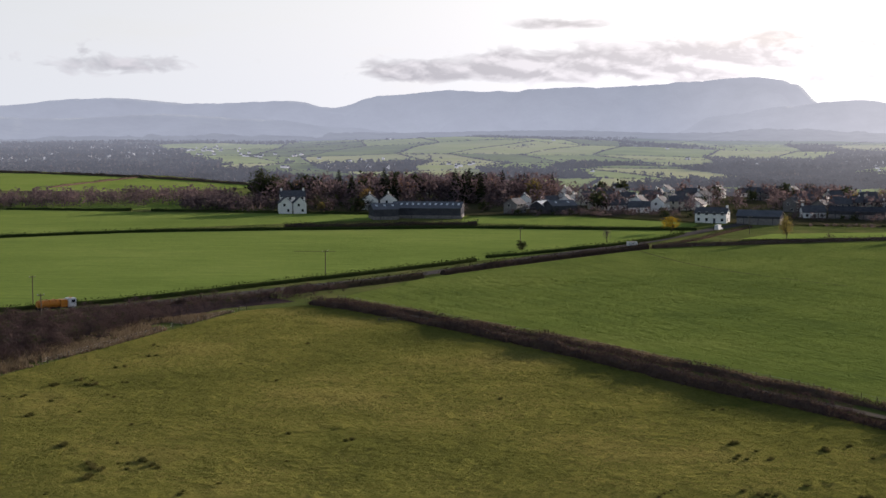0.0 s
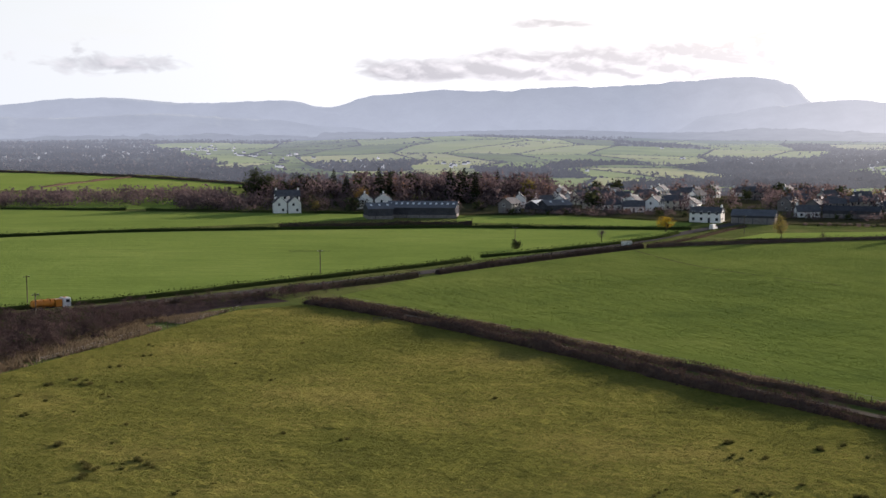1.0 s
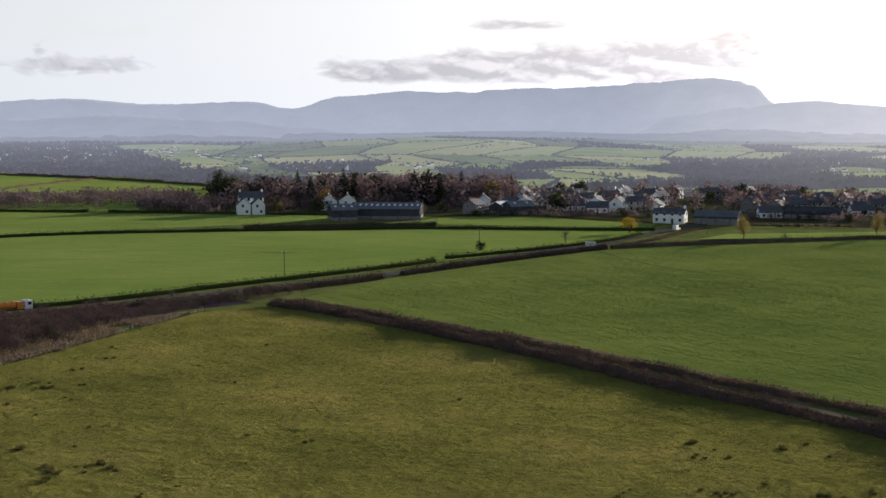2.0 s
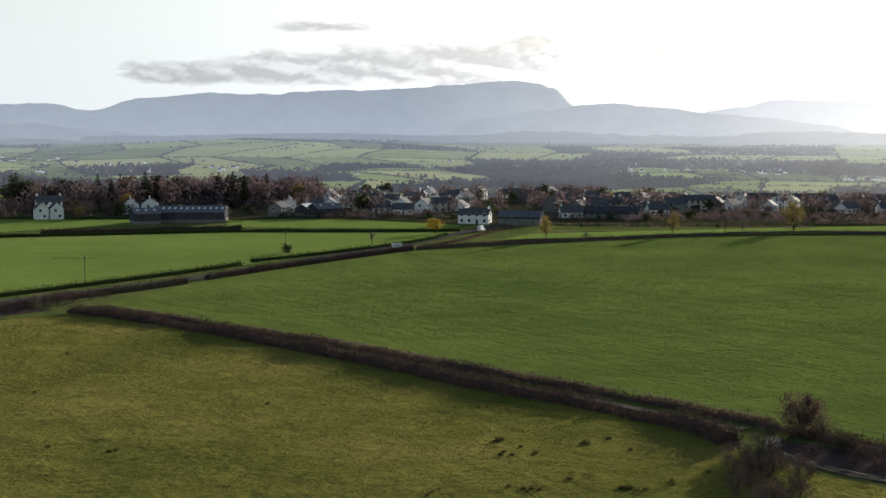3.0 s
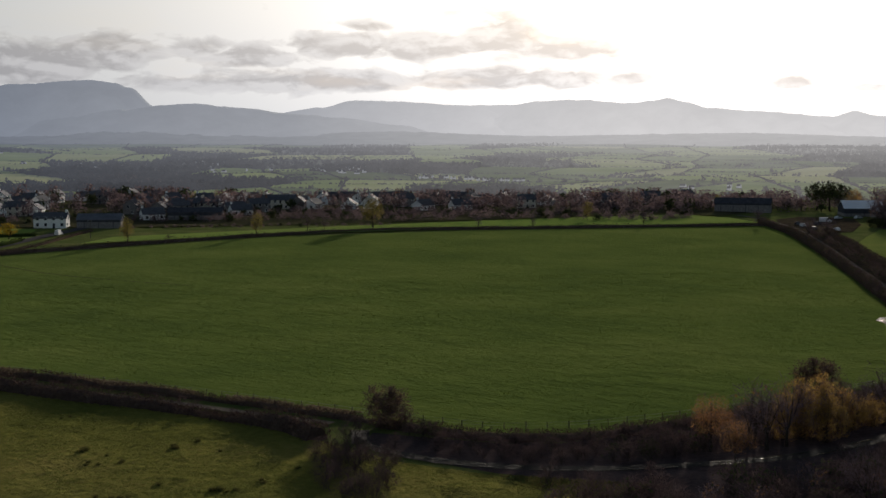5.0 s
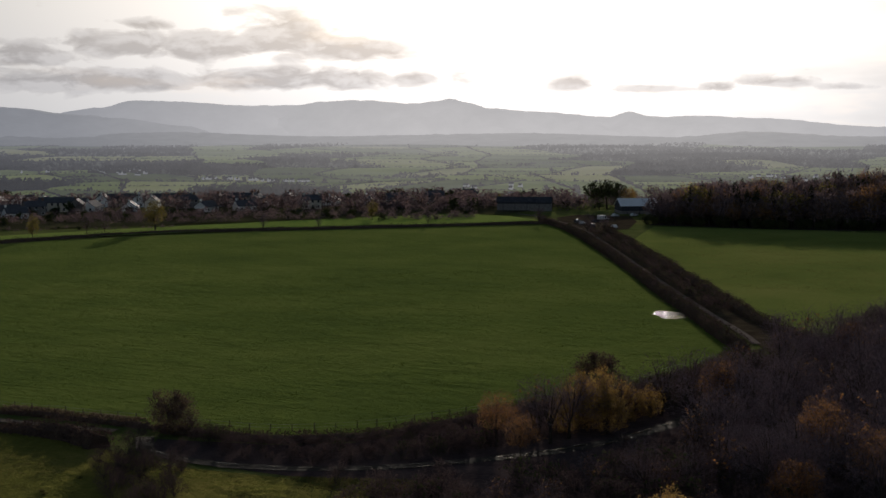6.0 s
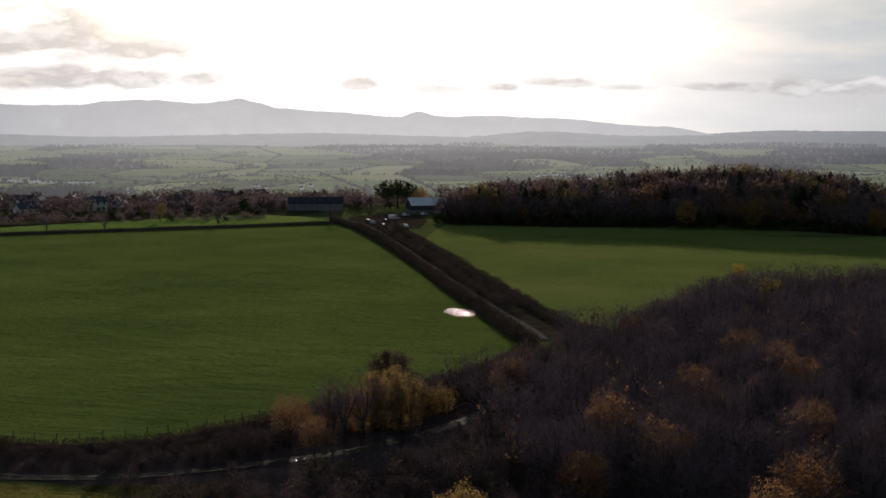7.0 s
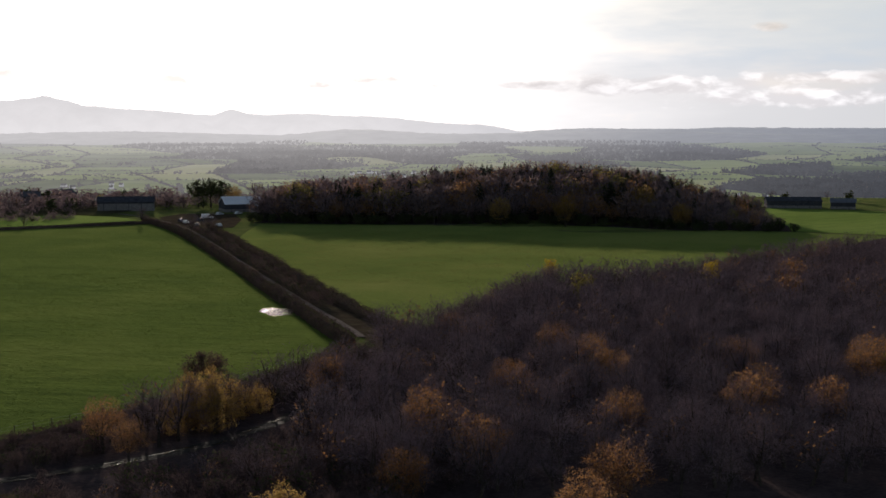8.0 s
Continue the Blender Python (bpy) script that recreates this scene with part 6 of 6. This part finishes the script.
def rut_water(line, side, seed, label):
    """Water lying along a wheel rut: a narrow strip that swells and thins."""
    v, f = [], []
    for i, (x, y) in enumerate(line):
        (x0, y0), (x1, y1) = line[max(i - 1, 0)], line[min(i + 1, len(line) - 1)]
        d = Vector((x1 - x0, y1 - y0)).normalized()
        w = max(0.0, 0.07 + 0.5 * noise.noise(Vector((x * 0.35, y * 0.35, seed))) + 0.25 * noise.noise(Vector((x * 1.3, y * 1.3, seed))))
        w *= min(1, i / 3 + 0.1, (len(line) - 1 - i) / 3 + 0.1)
        o = side + 0.25 * noise.noise(Vector((x * 0.2, y * 0.2, seed + 7)))
        for u in (o - w, o + w):
            v.append((x - d.y * u, y + d.x * u, 0.16))
        if i:
            f.append((2 * i - 2, 2 * i, 2 * i + 1, 2 * i - 1))
    return tagged(mesh("rut_puddle", v, f, M["water"]), label, "puddle", "puddles on the track")


for side in (-0.75, 0.7):
    i = 0
    while i < len(wet) - 8:
        span = rnd.randint(10, 34)
        rut_water(wet[i:i + span], side, i + side, "long water-filled wheel rut on the track")
        i += span + rnd.randint(1, 9)


def tussock(seed):
    rnd = random.Random(seed)
    root = tagged(new("rush_tussock"), "dark green clump of rushes in rough pasture", "tussock")
    v, f = [], []
    for _ in range(170):
        a, q = rnd.uniform(0, 6.28), min(0.45, abs(rnd.gauss(0, 0.28)))
        p = Vector((q * math.cos(a), q * math.sin(a), -0.05))
        tip = p + Vector((math.cos(a) * rnd.uniform(0, 0.4), math.sin(a) * rnd.uniform(0, 0.4), rnd.uniform(0.3, 0.75)))
        s = Vector((-math.sin(a), math.cos(a), 0)) * 0.035
        b = len(v)
        v += [p - s, p + s, tip]
        f.append((b, b + 1, b + 2))
    mesh("rush_clump", v, f, M["rush"], root)
    return root


rush = None
# bearing, distance; the first ones are broad clumps
SPOTS = [(-15.5, 245), (-14.5, 247), (-14.1, 243), (-15.1, 198), (-14.2, 186), (-13.9, 183), (-14.4, 180), (-12.1, 187), (-11.7, 184), (11.7, 196), (15.2, 196), (16.9, 172), (-14.0, 249), (-16.7, 236), (-17.2, 235), (-16.3, 221), (-16.6, 219), (-14.6, 234), (-13.4, 232), (-14.4, 220), (-15.7, 233), (-13.2, 198), (-12.9, 187), (-12.8, 183), (-16.0, 174), (-10.7, 171), (-9.3, 172), (-6.6, 183), (-6.3, 200), (-12.5, 209), (-14.4, 209), (-12.9, 260), (-12.6, 264), (-11.5, 270), (-11.4, 282), (-8.2, 259), (-6.8, 243), (-5.4, 280), (-12.8, 244), (-3.9, 196), (11.0, 219), (12.6, 194), (12.0, 188), (12.4, 187), (13.2, 188), (2.3, 223), (9.3, 170), (12.3, 172), (12.8, 170), (8.9, 169), (16.2, 199), (16.9, 192), (14.7, 176), (17.6, 170), (13.2, 171), (20.5, 182), (18.0, 191), (18.7, 176)]
for spot, (az, r) in enumerate(SPOTS):
    for _ in range(rnd.randint(1, 2) if spot > 11 else 3):
        x, y = bearing(az + rnd.gauss(0, 0.12), r + rnd.gauss(0, 0.8))
        m = Matrix.LocRotScale((x, y, 0.12), Euler((0, 0, rnd.uniform(0, 6))), Vector((1.0, 1.0, 0.75)) * (rnd.uniform(0.5, 0.95) if spot > 11 else rnd.uniform(0.8, 1.3)))
        if rush is None:
            rush = tussock(1)
            rush.matrix_basis = Matrix.Translation((x, y, 0.12))
        else:
            copy_thing(rush, m)["group"] = "rush tussocks"


def sward(name, poly, count, mat, label, low, high, width, seed):
    """Loose blades and clumps over a field, too many to count."""
    rnd = random.Random(seed)
    x0, x1 = min(p[0] for p in poly), max(p[0] for p in poly)
    y0, y1 = min(p[1] for p in poly), max(p[1] for p in poly)
    v, f = [], []
    while len(f) < count * 3:
        x, y = rnd.uniform(x0, x1), rnd.uniform(y0, y1)
        if not inside(x, y, poly) or noise.noise(Vector((x * 0.08, y * 0.08, seed))) + 0.3 * rnd.random() < -0.05:
            continue
        for _ in range(3):
            a, h = rnd.uniform(0, 6.28), rnd.uniform(low, high)
            s = Vector((math.cos(a), math.sin(a), 0)) * width * rnd.uniform(0.5, 1.2)
            p = Vector((x + rnd.gauss(0, 0.12), y + rnd.gauss(0, 0.12), land(x, y) + 0.06))
            b = len(v)
            v += [p - s, p + s, p + Vector((rnd.gauss(0, 0.12), rnd.gauss(0, 0.12), h))]
            f.append((b, b + 1, b + 2))
    return tagged(mesh(name, v, f, mat), label, "grass", kind="stuff")


def turf(name, poly, step, tall, mat, label, seed, reach):
    """Uneven turf over a field: low lumps of grass that shade one another under the low sun."""
    x0, x1 = min(p[0] for p in poly), max(p[0] for p in poly)
    y0, y1 = max(140.0, min(p[1] for p in poly)), max(p[1] for p in poly)
    nx, ny = int((x1 - x0) / step), int((y1 - y0) / step)
    gx, gy = np.meshgrid(x0 + step * np.arange(nx + 1), y0 + step * np.arange(ny + 1))
    hit = np.zeros(gx.shape, bool)
    for (ax, ay), (bx, by) in zip(poly, poly[1:] + poly[:1]):
        if ay != by:
            hit ^= ((ay > gy) != (by > gy)) & (gx < (bx - ax) * (gy - ay) / (by - ay) + ax)
    hit &= (np.hypot(gx, gy) < reach) & (np.abs(np.degrees(np.arctan2(gx, gy)) - 25) < 45)
    r = np.random.default_rng(seed)
    gx, gy = gx + r.uniform(-0.3, 0.3, gx.shape) * step, gy + r.uniform(-0.3, 0.3, gx.shape) * step
    rows = []
    index = -np.ones(gx.shape, np.int64)
    index[hit] = np.arange(hit.sum())
    fine = r.uniform(0, 1, gx.shape) ** 2.2
    for x, y, q in zip(gx[hit], gy[hit], fine[hit]):
        broad = noise.noise(Vector((x * 0.16, y * 0.16, seed)))
        rows.append((x, y, 0.13 + tall * (0.55 * q * (0.75 + 0.9 * broad) + 0.22 * broad + 0.3 * noise.noise(Vector((x * 0.7, y * 0.7, seed))))))
    a, b, c, d = index[:-1, :-1], index[:-1, 1:], index[1:, 1:], index[1:, :-1]
    full = (a >= 0) & (b >= 0) & (c >= 0) & (d >= 0)
    faces = np.stack([a[full], b[full], c[full], d[full]], 1).tolist()
    return tagged(mesh(name, rows, faces, mat, None, True), label, "grass", kind="stuff")


turf("rough_turf", PASTURE, 0.62, 0.34, M["pasture"], "lumpy yellow-green turf of a rough pasture", 3, 345)
turf("meadow_turf", LEY, 0.95, 0.26, M["ley"], "uneven short green turf of a meadow", 5, 420)
M["pasture_blades"] = leafy("pasture_blades", [(0.09, 0.10, 0.025), (0.16, 0.16, 0.045), (0.25, 0.22, 0.08)], 0.1, 0.3)
sward("rough_grass", [(-31, 336), (-56, 300), (-72, 250), (-76, 150), (58, 148), (64, 188), (42, 231), (2, 294)], 44000, M["pasture_blades"], "tufted rough grass over the pasture", 0.10, 0.28, 0.09, 4)
sward("bracken", [(-48, 328), (-57, 302), (-66, 276), (-74, 254), (-84, 230), (-92, 240), (-80, 275), (-66, 312)], 5000, M["bracken"], "dead brown bracken on a bank", 0.3, 0.8, 0.22, 5)
sward("verge_grass", [(78, 160), (84, 157), (92, 150), (100, 143), (84, 138), (72, 146)], 2600, M["rush"], "rank grass beside the wet track", 0.12, 0.35, 0.07, 6)
M["ley_blades"] = leafy("ley_blades", [(0.055, 0.085, 0.016), (0.10, 0.14, 0.026), (0.15, 0.18, 0.04)], 0.1, 0.3)
sward("meadow_grass", [(-24, 350), (14, 302), (60, 232), (92, 180), (151, 176), (199, 194), (246, 262), (291, 330), (200, 360), (100, 380), (20, 400)], 52000, M["ley_blades"], "short tufted grass over the green field", 0.08, 0.2, 0.09, 7)
sward("sheep_pasture_grass", [(300, 230), (400, 245), (500, 260), (500, 330), (420, 400), (354, 380), (279, 275)], 20000, M["pasture_blades"], "short tufted grass below the wood", 0.08, 0.22, 0.10, 8)
fence([(86, 490), (106, 497), (140, 510), (184, 522), (230, 527), (266, 517), (326, 499), (386, 480)], "pale post and wire fence along the brow hedge", 6.0, 3)
sward("dead_grass", FIELD_EDGE + [(84, 199), (73, 217), (61, 234), (45, 258), (28, 285), (13, 304), (-5, 327), (-25, 350)], 9000, M["bracken"], "dead brown grass along the hedge", 0.25, 0.6, 0.12, 9)
